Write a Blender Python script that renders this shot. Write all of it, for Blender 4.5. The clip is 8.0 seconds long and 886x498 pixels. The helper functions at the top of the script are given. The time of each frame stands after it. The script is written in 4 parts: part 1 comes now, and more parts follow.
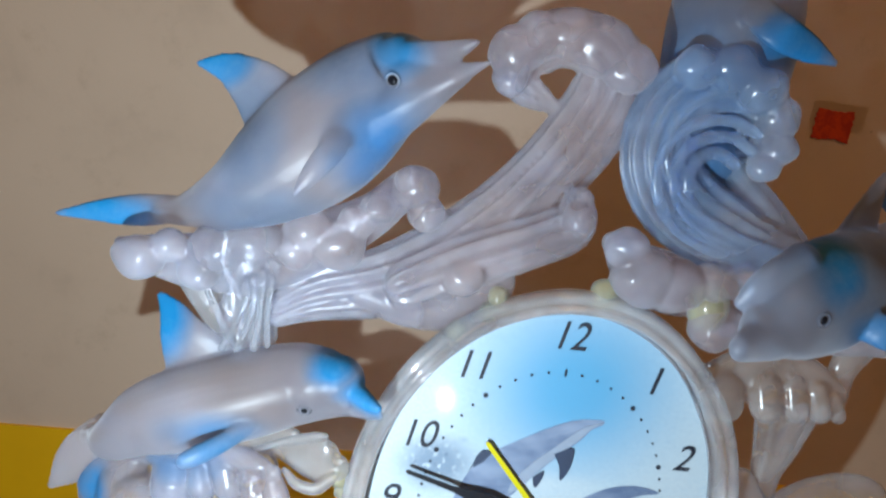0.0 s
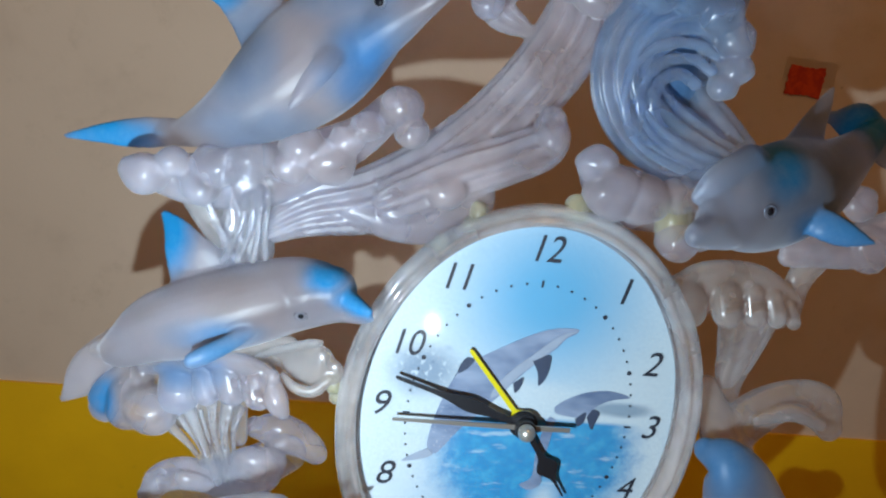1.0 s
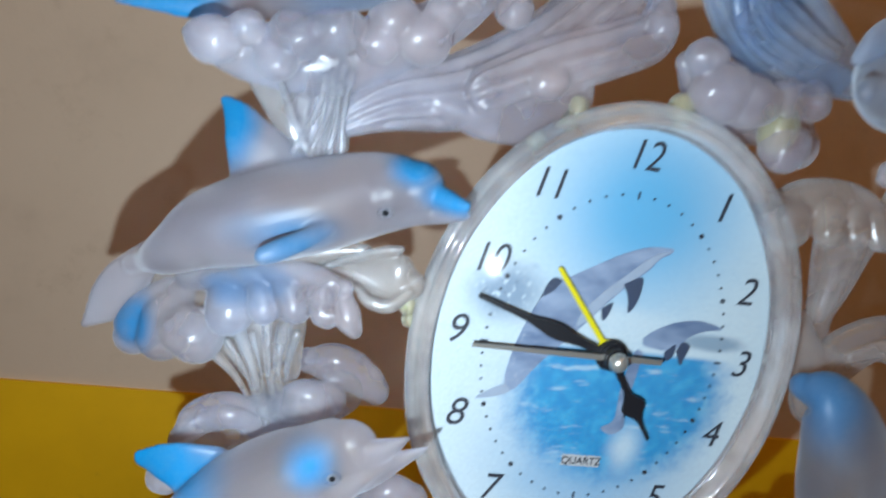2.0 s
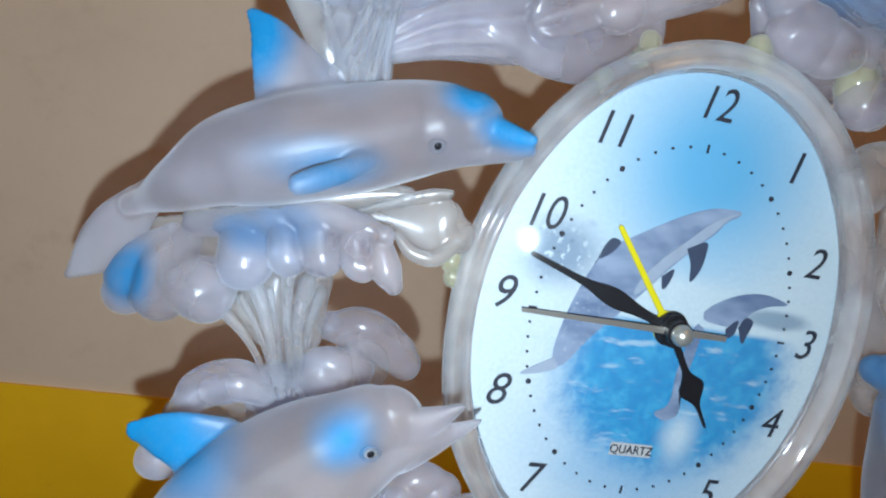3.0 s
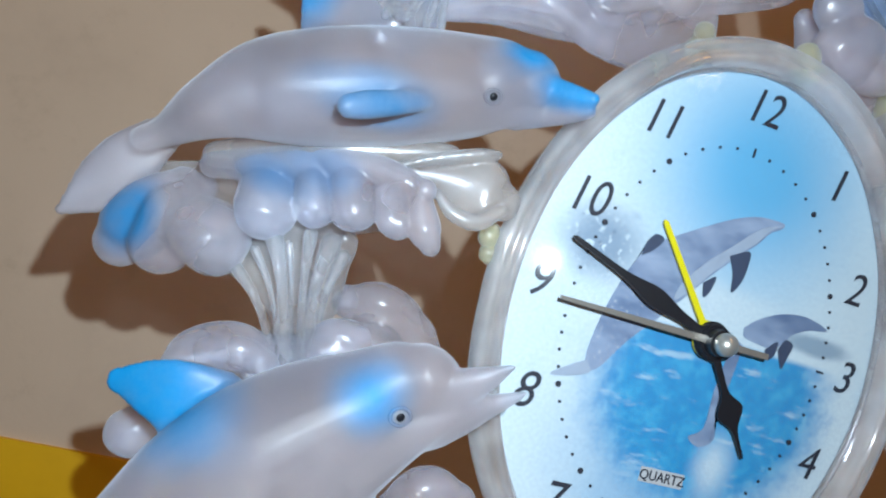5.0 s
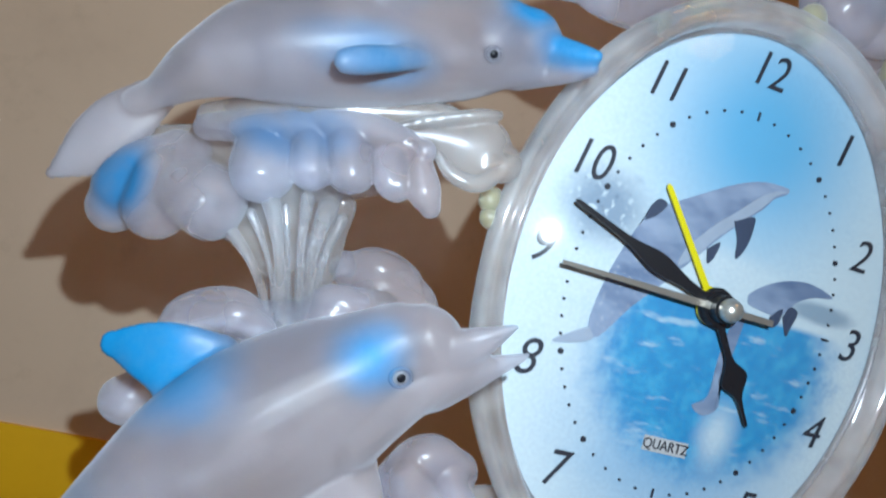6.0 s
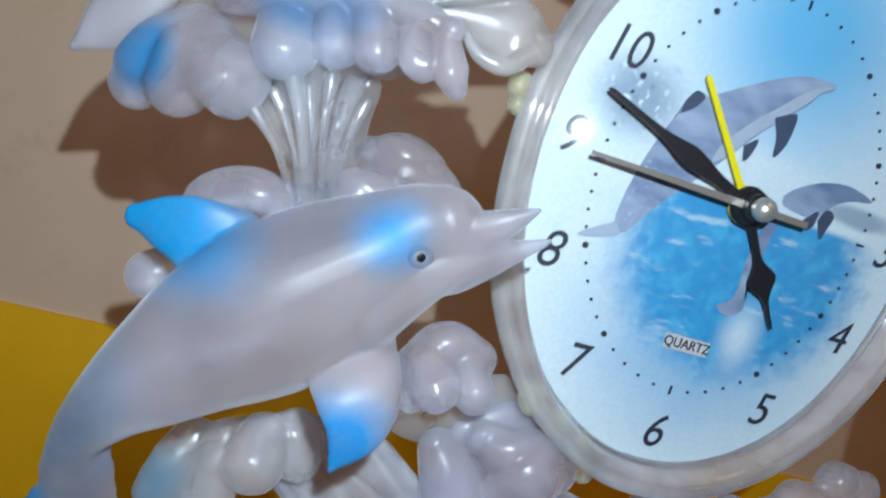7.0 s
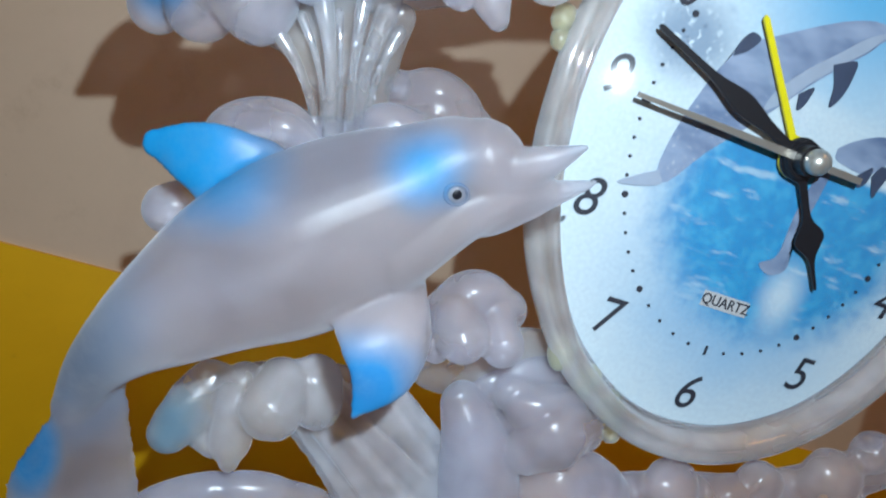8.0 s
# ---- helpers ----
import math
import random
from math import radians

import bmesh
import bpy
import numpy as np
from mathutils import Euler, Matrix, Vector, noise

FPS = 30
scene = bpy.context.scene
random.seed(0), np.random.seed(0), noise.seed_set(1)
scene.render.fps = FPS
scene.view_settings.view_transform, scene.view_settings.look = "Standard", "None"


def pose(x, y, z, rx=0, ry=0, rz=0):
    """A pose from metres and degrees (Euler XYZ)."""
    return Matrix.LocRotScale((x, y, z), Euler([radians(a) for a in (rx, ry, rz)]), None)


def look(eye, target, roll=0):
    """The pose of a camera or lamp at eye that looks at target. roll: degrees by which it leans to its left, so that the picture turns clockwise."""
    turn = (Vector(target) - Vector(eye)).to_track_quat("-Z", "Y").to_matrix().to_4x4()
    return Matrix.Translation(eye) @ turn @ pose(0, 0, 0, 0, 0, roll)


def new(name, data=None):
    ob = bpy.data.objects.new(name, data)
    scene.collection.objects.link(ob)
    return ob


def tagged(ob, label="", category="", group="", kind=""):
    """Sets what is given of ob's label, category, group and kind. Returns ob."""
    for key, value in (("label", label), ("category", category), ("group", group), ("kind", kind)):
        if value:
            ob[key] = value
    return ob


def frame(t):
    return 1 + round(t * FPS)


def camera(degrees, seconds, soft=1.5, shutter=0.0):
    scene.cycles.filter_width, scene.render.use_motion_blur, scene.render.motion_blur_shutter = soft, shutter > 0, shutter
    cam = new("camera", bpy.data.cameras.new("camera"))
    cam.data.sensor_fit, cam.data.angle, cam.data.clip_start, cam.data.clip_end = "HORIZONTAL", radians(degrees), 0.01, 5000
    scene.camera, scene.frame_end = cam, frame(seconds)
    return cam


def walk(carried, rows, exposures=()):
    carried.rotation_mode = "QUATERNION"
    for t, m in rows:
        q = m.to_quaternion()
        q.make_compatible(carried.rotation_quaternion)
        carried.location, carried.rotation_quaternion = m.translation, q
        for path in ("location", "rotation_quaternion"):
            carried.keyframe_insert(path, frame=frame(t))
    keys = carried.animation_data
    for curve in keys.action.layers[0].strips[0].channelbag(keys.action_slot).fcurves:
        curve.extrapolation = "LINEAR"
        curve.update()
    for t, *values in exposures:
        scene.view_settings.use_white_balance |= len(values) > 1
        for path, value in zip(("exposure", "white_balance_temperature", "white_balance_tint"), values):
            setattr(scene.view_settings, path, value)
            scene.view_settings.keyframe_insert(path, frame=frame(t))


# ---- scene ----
from mathutils.bvhtree import BVHTree

cam = camera(62.6, 8.0, soft=2.1, shutter=0.5)
PATH = [
    (0, (-0.067, -0.206, 0.341), (0.151, 1.717, -0.164), 8.0),
    (0.5, (-0.068, -0.219, 0.333), (0.173, 1.694, -0.199), 7.8),
    (1, (-0.066, -0.228, 0.326), (0.191, 1.678, -0.223), 7.7),
    (1.5, (-0.071, -0.229, 0.311), (0.245, 1.678, -0.205), 8.7),
    (2, (-0.102, -0.209, 0.272), (0.3, 1.707, -0.139), 9.5),
    (2.2, (-0.108, -0.201, 0.263), (0.336, 1.703, -0.155), 9.9),
    (3.3, (-0.119, -0.179, 0.237), (0.397, 1.736, -0.022), 12.1),
    (3.5, (-0.121, -0.176, 0.233), (0.385, 1.747, 0.012), 13.5),
    (4, (-0.124, -0.162, 0.208), (0.426, 1.76, 0.151), 16.7),
    (4.5, (-0.126, -0.165, 0.203), (0.425, 1.757, 0.216), 17.1),
    (4.7, (-0.125, -0.167, 0.202), (0.421, 1.757, 0.224), 16.7),
    (5.8, (-0.123, -0.166, 0.195), (0.448, 1.75, 0.238), 15.7),
    (6, (-0.122, -0.164, 0.194), (0.446, 1.753, 0.205), 16.0),
    (6.5, (-0.119, -0.164, 0.193), (0.461, 1.748, 0.1), 16.4),
    (7, (-0.118, -0.163, 0.188), (0.431, 1.746, -0.045), 17.7),
    (7.5, (-0.12, -0.16, 0.184), (0.416, 1.746, -0.094), 19.2),
    (8, (-0.118, -0.155, 0.181), (0.423, 1.742, -0.151), 19.5),
]
walk(cam, [(t, look(eye, target, roll)) for t, eye, target, roll in PATH], [(0.0, 0.12), (0.5, 0.03), (1.5, 0.0), (3.3, 0.06), (4.5, 0.08), (6.0, 0.0), (8.0, 0.0)])

# ---- light ----
TABLE_Z = 0.018
world = bpy.data.worlds.new("room_dusk")
scene.world = world
world.use_nodes = True
world.node_tree.nodes["Background"].inputs[0].default_value = (1.0, 0.55, 0.25, 1)
world.node_tree.nodes["Background"].inputs[1].default_value = 0.02


def lamp(name, kind, at, watts, color, size):
    data = bpy.data.lights.new(name, kind)
    data.energy, data.color = watts, color
    if kind == "AREA":
        data.shape, data.size = "DISK", size
    else:
        data.shadow_soft_size = size
    ob = new(name, data)
    ob.location = at
    return ob


# the torch that shines on the clock; an added warm fill for its shadows
lamp("torch", "POINT", (-0.116, -0.192, 0.229), 5.4, (0.71, 0.87, 1.0), 0.0016)
lamp("warm_fill", "AREA", (0.3, -0.9, 1.55), 6.0, (1.0, 0.50, 0.15), 0.5)


# ---- materials ----
def material(name):
    m = bpy.data.materials.new(name)
    m.use_nodes = True
    t = m.node_tree
    return m, t, t.nodes["Principled BSDF"]


def node(t, shader, **values):
    n = t.nodes.new("ShaderNode" + shader)
    for key, v in values.items():
        if key == "operation":
            n.operation = v
        elif key == "blend":
            n.data_type, n.blend_type = "RGBA", v
        elif key == "kind":
            n.interpolation_type = v
        else:
            n.inputs[key.replace("_", " ")].default_value = v
    return n


def noise_of(t, scale, detail=4.0, rough=0.55, coord="Object"):
    n = node(t, "TexNoise", Scale=scale, Detail=detail, Roughness=rough)
    c = t.nodes.new("ShaderNodeTexCoord")
    t.links.new(c.outputs[coord], n.inputs["Vector"])
    return n.outputs["Fac"]


def ramp(t, fac, lo, hi):
    n = node(t, "MapRange", kind="SMOOTHSTEP")
    n.inputs["From Min"].default_value, n.inputs["From Max"].default_value = lo, hi
    t.links.new(fac, n.inputs["Value"])
    return n.outputs["Result"]


def blend(t, fac, a, b, mode="MIX"):
    """Colour b over colour a by fac; each a colour or a socket."""
    n = node(t, "Mix", blend=mode)
    for socket, v in ((n.inputs[0], fac), (n.inputs[6], a), (n.inputs[7], b)):
        if isinstance(v, (int, float)):
            socket.default_value = v
        elif isinstance(v, tuple):
            socket.default_value = (*v, 1)
        else:
            t.links.new(v, socket)
    return n.outputs[2]


def times(t, a, b, op="MULTIPLY"):
    n = node(t, "Math", operation=op)
    for socket, v in ((n.inputs[0], a), (n.inputs[1], b)):
        if isinstance(v, (int, float)):
            socket.default_value = v
        else:
            t.links.new(v, socket)
    return n.outputs[0]


def bump(t, bsdf, height, strength, distance=0.001):
    n = node(t, "Bump", Strength=strength, Distance=distance)
    t.links.new(height, n.inputs["Height"])
    t.links.new(n.outputs[0], bsdf.inputs["Normal"])


def spot(t, at, size, stretch=(1, 1, 1), edge=0.45, wobble=None):
    """A soft patch round a place: 1 inside, 0 outside."""
    c = t.nodes.new("ShaderNodeTexCoord")
    m = node(t, "Mapping")
    m.vector_type = "POINT"
    m.inputs["Scale"].default_value = stretch
    m.inputs["Location"].default_value = [-a * s for a, s in zip(at, stretch)]
    t.links.new(c.outputs["Object"], m.inputs["Vector"])
    n = node(t, "VectorMath", operation="LENGTH")
    t.links.new(m.outputs[0], n.inputs[0])
    d = n.outputs["Value"]
    if wobble is not None:
        d = times(t, d, times(t, wobble, size * 0.35), "ADD")
    return ramp(t, d, size * (1.2 if wobble is not None else 1.0), size * edge)


def resin(name, tint=(0.67, 0.68, 0.79), clear=0.78, rough=0.26, paints=(), eyes=(), coat=0.3, coat_rough=0.24, body=0.95, thin=0.40, ior=1.24):
    """Frosted cast resin; paints: (place, size, stretch, colour), airbrushed; eyes: (place, size)."""
    m, t, b = material(name)
    n1, n2 = noise_of(t, 60, 3), noise_of(t, 700, 2)
    t.links.new(blend(t, ramp(t, n1, 0.3, 0.75), tint, tuple(c * 0.9 for c in tint)), b.inputs["Base Color"])
    b.inputs["Transmission Weight"].default_value = 1.0
    b.inputs["Roughness"].default_value = rough
    b.inputs["IOR"].default_value = ior
    b.inputs["Coat Weight"].default_value = coat
    b.inputs["Coat Roughness"].default_value = coat_rough
    bump(t, b, n2, 0.05, 0.0004)
    # the milky part of the resin
    milk = t.nodes.new("ShaderNodeBsdfPrincipled")
    warm = (tint[0] * 1.06 * body, tint[1] * 0.95 * body, tint[2] * 0.86 * body)
    milky = blend(t, ramp(t, n1, 0.3, 0.75), tuple(c * body for c in tint), tuple(c * body * 0.85 for c in tint))
    t.links.new(blend(t, ramp(t, noise_of(t, 21, 2, 0.4), 0.42, 0.62), milky, warm), milk.inputs["Base Color"])
    milk.inputs["Roughness"].default_value = 0.5
    milk.inputs["Sheen Weight"].default_value = 1.0
    milk.inputs["Sheen Roughness"].default_value = 0.5
    milk.inputs["Sheen Tint"].default_value = (0.85, 0.93, 1.0, 1)
    milk.inputs["Subsurface Weight"].default_value = 1.0
    milk.inputs["Specular IOR Level"].default_value = 0.2
    milk.inputs["Subsurface Radius"].default_value = (1.0, 0.9, 0.85)
    milk.inputs["Subsurface Scale"].default_value = 0.009
    cloudy = t.nodes.new("ShaderNodeMixShader")
    uneven = ramp(t, noise_of(t, 32, 3, 0.55), 0.34, 0.68)
    t.links.new(times(t, times(t, uneven, (1 - clear) * 0.75), (1 - clear) * 0.62, "ADD"), cloudy.inputs[0])
    see = node(t, "BsdfTransparent", Color=(0.92, 0.94, 1.0, 1))
    clean = t.nodes.new("ShaderNodeMixShader")
    clean.inputs[0].default_value = thin
    t.links.new(b.outputs[0], clean.inputs[1])
    t.links.new(see.outputs[0], clean.inputs[2])
    t.links.new(clean.outputs[0], cloudy.inputs[1])
    glow = node(t, "BsdfTranslucent", Color=(*[c * 0.55 for c in tint], 1))
    inner = t.nodes.new("ShaderNodeMixShader")
    inner.inputs[0].default_value = 0.35
    t.links.new(milk.outputs[0], inner.inputs[1])
    t.links.new(glow.outputs[0], inner.inputs[2])
    t.links.new(inner.outputs[0], cloudy.inputs[2])
    mask, col = None, (0.1, 0.1, 0.1)
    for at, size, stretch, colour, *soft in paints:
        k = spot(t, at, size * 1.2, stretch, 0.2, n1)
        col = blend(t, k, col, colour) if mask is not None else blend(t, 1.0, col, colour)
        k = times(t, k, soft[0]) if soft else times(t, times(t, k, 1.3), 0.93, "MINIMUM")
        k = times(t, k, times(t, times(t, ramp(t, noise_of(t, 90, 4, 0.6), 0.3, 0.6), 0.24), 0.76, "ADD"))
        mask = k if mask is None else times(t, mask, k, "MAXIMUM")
    for at, size in eyes:
        ring = spot(t, at, size * 1.55, (1, 0.1, 1), 0.75)
        col = blend(t, ring, col, (0.26, 0.28, 0.31))
        dot = spot(t, at, size * 1.05, (1, 0.1, 1), 0.9)
        col = blend(t, dot, col, (0.004, 0.004, 0.006))
        mask = times(t, mask, times(t, ring, 0.12), "MAXIMUM") if mask is not None else ring
        mask = times(t, mask, dot, "MAXIMUM")
    if mask is not None:
        paint = t.nodes.new("ShaderNodeBsdfPrincipled")
        t.links.new(col, paint.inputs["Base Color"])
        paint.inputs["Roughness"].default_value = 0.42
        paint.inputs["Specular IOR Level"].default_value = 0.12
        coated = t.nodes.new("ShaderNodeMixShader")
        t.links.new(mask, coated.inputs[0])
        t.links.new(cloudy.outputs[0], coated.inputs[1])
        t.links.new(paint.outputs[0], coated.inputs[2])
        cloudy = coated
    t.links.new(cloudy.outputs[0], t.nodes["Material Output"].inputs["Surface"])
    return m


BLUE = (0.001, 0.125, 0.28)
PALE = (0.045, 0.09, 0.15)

m_wall, t, b = material("beige_wall_paint")
n1, n2, n3 = noise_of(t, 2.2, 5), noise_of(t, 26, 6, 0.7), noise_of(t, 340, 3)
col = blend(t, ramp(t, n1, 0.3, 0.7), (0.64, 0.515, 0.385), (0.575, 0.455, 0.335))
col = blend(t, times(t, ramp(t, n2, 0.55, 0.78), 0.4), col, (0.40, 0.30, 0.20))
col = blend(t, times(t, ramp(t, noise_of(t, 9, 5, 0.65), 0.5, 0.75), 0.45), col, (0.44, 0.34, 0.25))
specks = ramp(t, noise_of(t, 75, 2, 0.4), 0.775, 0.80)
col = blend(t, times(t, specks, 0.7), col, (0.10, 0.06, 0.03))
t.links.new(col, b.inputs["Base Color"])
b.inputs["Roughness"].default_value = 0.75
bump(t, b, n3, 0.15, 0.0006)

m_dado, t, b = material("yellow_wall_paint")
n1, n2 = noise_of(t, 9, 5), noise_of(t, 90, 5, 0.7)
col = blend(t, ramp(t, n1, 0.3, 0.7), (0.86, 0.50, 0.003), (0.76, 0.43, 0.003))
col = blend(t, times(t, ramp(t, n2, 0.6, 0.8), 0.3), col, (0.55, 0.30, 0.01))
t.links.new(col, b.inputs["Base Color"])
b.inputs["Roughness"].default_value = 0.5
bump(t, b, n2, 0.1, 0.0005)

m_wood, t, b = material("table_leg_wood")
n1 = noise_of(t, 30, 5)
t.links.new(blend(t, n1, (0.20, 0.11, 0.05), (0.12, 0.06, 0.03)), b.inputs["Base Color"])

m_floor, t, b = material("grey_floor")
n1 = noise_of(t, 6, 6)
t.links.new(blend(t, n1, (0.24, 0.21, 0.18), (0.16, 0.14, 0.12)), b.inputs["Base Color"])
b.inputs["Roughness"].default_value = 0.6

m_red, t, b = material("red_sticker_paper")
n1 = noise_of(t, 160, 4)
t.links.new(blend(t, ramp(t, n1, 0.35, 0.7), (0.62, 0.055, 0.006), (0.42, 0.02, 0.005)), b.inputs["Base Color"])
b.inputs["Roughness"].default_value = 0.45

m_tape, t, b = material("old_clear_tape")
b.inputs["Base Color"].default_value = (0.62, 0.46, 0.30, 1)
b.inputs["Roughness"].default_value = 0.3
b.inputs["Transmission Weight"].default_value = 0.3

# the printed picture of the dial: white rim, pale blue sky, deep blue sea
m_dial, t, b = material("printed_dial")
n1, n2, n3 = noise_of(t, 45, 5, 0.65), noise_of(t, 190, 5, 0.7), noise_of(t, 900, 2)
WHITE = (0.31, 0.367, 0.395)
col = blend(t, times(t, spot(t, (0.004, 0, 0.247), 0.050, (1, 1, 1.05), 0.1), 0.88), WHITE, (0.022, 0.195, 0.345))
horizon = spot(t, (-0.004, 0, 0.2085), 0.046, (1, 1, 5.2), 0.55, n1)
col = blend(t, times(t, horizon, 0.9), col, WHITE)
splash = spot(t, (-0.036, 0, 0.2165), 0.017, (1, 1, 1.3), 0.4, n2)
col = blend(t, times(t, splash, 0.9), col, (0.10, 0.145, 0.20))
flecks = times(t, splash, ramp(t, noise_of(t, 420, 3, 0.6), 0.56, 0.66))
col = blend(t, flecks, col, WHITE)
dark_flecks = times(t, splash, ramp(t, noise_of(t, 260, 4, 0.7), 0.57, 0.68))
col = blend(t, times(t, dark_flecks, 0.7), col, (0.03, 0.05, 0.09))
shore = spot(t, (0.037, 0, 0.2065), 0.015, (1, 1, 4.0), 0.6, n2)
col = blend(t, times(t, shore, 0.8), col, (0.10, 0.15, 0.20))
below = spot(t, (0.004, 0, 0.165), 0.050, (1, 1, 1.2), 0.3, n1)
col = blend(t, times(t, below, 0.8), col, (0.075, 0.20, 0.33))
place = t.nodes.new("ShaderNodeTexCoord")
axes = t.nodes.new("ShaderNodeSeparateXYZ")
t.links.new(place.outputs["Object"], axes.inputs[0])
under = ramp(t, axes.outputs["Z"], 0.2018, 0.1995)
sea = times(t, spot(t, (0.009, 0, 0.186), 0.043, (1, 1, 1.2), 0.82, n2), under)
water = blend(t, ramp(t, n2, 0.4, 0.7), (0.001, 0.125, 0.275), (0.012, 0.19, 0.33))
col = blend(t, times(t, sea, 0.97), col, water)
sc = t.nodes.new("ShaderNodeTexCoord")
sm = node(t, "Mapping")
sm.inputs["Scale"].default_value = (60, 1, 260)
t.links.new(sc.outputs["Object"], sm.inputs["Vector"])
sn = node(t, "TexNoise", Scale=1.0, Detail=5.0, Roughness=0.6)
t.links.new(sm.outputs[0], sn.inputs["Vector"])
foam = times(t, ramp(t, sn.outputs["Fac"], 0.55, 0.70), sea)
col = blend(t, times(t, foam, 0.55), col, WHITE)
spray = spot(t, (0.0145, 0, 0.167), 0.011, (1.2, 1, 0.8), 0.2, n2)
col = blend(t, times(t, spray, 0.85), col, WHITE)
col = blend(t, times(t, ramp(t, n3, 0.35, 0.65), 0.10), col, (0.06, 0.09, 0.13))
col = blend(t, times(t, ramp(t, n2, 0.5, 0.75), 0.12), col, (0.09, 0.2, 0.3))
t.links.new(col, b.inputs["Base Color"])
b.inputs["Roughness"].default_value = 0.6


def plain(name, colour, rough=0.4, metal=0.0, vary=0.15):
    m, t, b = material(name)
    n = noise_of(t, 300, 4)
    t.links.new(blend(t, n, colour, tuple(c * (1 - vary) for c in colour)), b.inputs["Base Color"])
    b.inputs["Roughness"].default_value, b.inputs["Metallic"].default_value = rough, metal
    return m


m_ink = plain("dial_ink", (0.006, 0.008, 0.016), 0.6)
m_black = plain("black_hand_lacquer", (0.0025, 0.003, 0.005), 0.45)
m_yellow = plain("yellow_hand_lacquer", (0.42, 0.36, 0.004), 0.4)
m_steel = plain("brushed_steel", (0.40, 0.38, 0.34), 0.3, 0.8)
m_print, t, b = material("grey_blue_print")
mp = node(t, "Mapping")
mp.inputs["Rotation"].default_value = (0, radians(40), 0)
mp.inputs["Scale"].default_value = (45, 1, 120)
tc = t.nodes.new("ShaderNodeTexCoord")
t.links.new(tc.outputs["Object"], mp.inputs["Vector"])
streak = node(t, "TexNoise", Scale=1.0, Detail=5.0, Roughness=0.6)
t.links.new(mp.outputs[0], streak.inputs["Vector"])
col = blend(t, ramp(t, streak.outputs["Fac"], 0.3, 0.7), (0.05, 0.078, 0.14), (0.16, 0.20, 0.27))
col = blend(t, times(t, ramp(t, noise_of(t, 900, 3, 0.6), 0.6, 0.72), spot(t, (-0.024, 0, 0.193), 0.018, (1, 1, 0.8), 0.3)), col, (0.28, 0.3, 0.32))
t.links.new(col, b.inputs["Base Color"])
b.inputs["Roughness"].default_value = 0.6
m_print_dark = plain("dark_print", (0.022, 0.034, 0.065), 0.6, 0, 0.4)
m_print_pale = plain("pale_print", (0.20, 0.24, 0.30), 0.6, 0, 0.3)
m_label = plain("white_print", (0.27, 0.275, 0.28), 0.6)

m_glass = bpy.data.materials.new("clear_dial_glass")
m_glass.use_nodes = True
t = m_glass.node_tree
t.nodes.remove(t.nodes["Principled BSDF"])
clear = t.nodes.new("ShaderNodeBsdfTransparent")
gloss = node(t, "BsdfGlossy", Roughness=0.085)
fres = node(t, "Fresnel", IOR=1.4)
mixed = t.nodes.new("ShaderNodeMixShader")
t.links.new(times(t, fres.outputs[0], 0.45), mixed.inputs[0])
t.links.new(clear.outputs[0], mixed.inputs[1])
t.links.new(gloss.outputs[0], mixed.inputs[2])
t.links.new(mixed.outputs[0], t.nodes["Material Output"].inputs["Surface"])

m_resin = resin("frosted_resin")
m_clear = resin("clearer_resin", (0.76, 0.76, 0.76), 0.82, 0.2, coat=0.35, coat_rough=0.2, body=0.9)
m_bluish = resin("bluish_resin", (0.50, 0.66, 0.90), 0.74, 0.2, body=0.8)
m_bezel = resin("bezel_resin", (0.88, 0.90, 0.94), 0.76, 0.05, coat=1.0, coat_rough=0.05, body=0.9, thin=0.2, ior=1.38)
m_glue = resin("yellowed_glue", (0.76, 0.78, 0.54), 0.75, 0.2, coat=0.6, coat_rough=0.1)
m_strand = resin("glossy_strand_resin", (0.84, 0.85, 0.88), 0.84, 0.08, coat=1.0, coat_rough=0.09, body=0.9, thin=0.4, ior=1.3)
m_milky = resin("milky_resin", (0.68, 0.70, 0.77), 0.4, 0.2, coat=0.4, coat_rough=0.2, body=0.66)
m_cap = resin("sprayed_cap_resin", paints=[((-0.1468, 0.01, 0.1898), 0.0085, (1, 0.4, 0.8), (0.008, 0.095, 0.21)), ((-0.1185, -0.006, 0.2083), 0.0085, (0.8, 0.3, 1.5), (0.03, 0.08, 0.16), 0.8),
                                           ((-0.1098, -0.008, 0.2122), 0.0085, (0.8, 0.3, 1.4), (0.05, 0.085, 0.15), 0.8)])
m_spray = resin("sprayed_foam_resin", (0.70, 0.71, 0.74), paints=[((-0.1187, -0.004, 0.0985), 0.0085, (1.2, 0.4, 0.8), (0.03, 0.10, 0.15), 0.8)])


# ---- building helpers ----
def mesh_of(name, bm, mat, smooth=True):
    bmesh.ops.recalc_face_normals(bm, faces=bm.faces)
    me = bpy.data.meshes.new(name)
    bm.to_mesh(me)
    bm.free()
    me.materials.append(mat)
    if smooth:
        me.shade_smooth()
    return me


def part(name, bm, mat, parent, label="", smooth=True):
    ob = new(name, bm if isinstance(bm, bpy.types.Mesh) else mesh_of(name, bm, mat, smooth))
    if parent:
        ob.parent = parent
        ob.matrix_parent_inverse = Matrix.Translation(-parent.matrix_world.translation)
    return tagged(ob, label)


def box(bm, lo, hi):
    v = bmesh.ops.create_cube(bm, size=1.0)["verts"]
    lo, hi = Vector(lo), Vector(hi)
    for p in v:
        p.co = Vector([(a + b) / 2 + c * (b - a) for a, b, c in zip(lo, hi, p.co)])
    return v


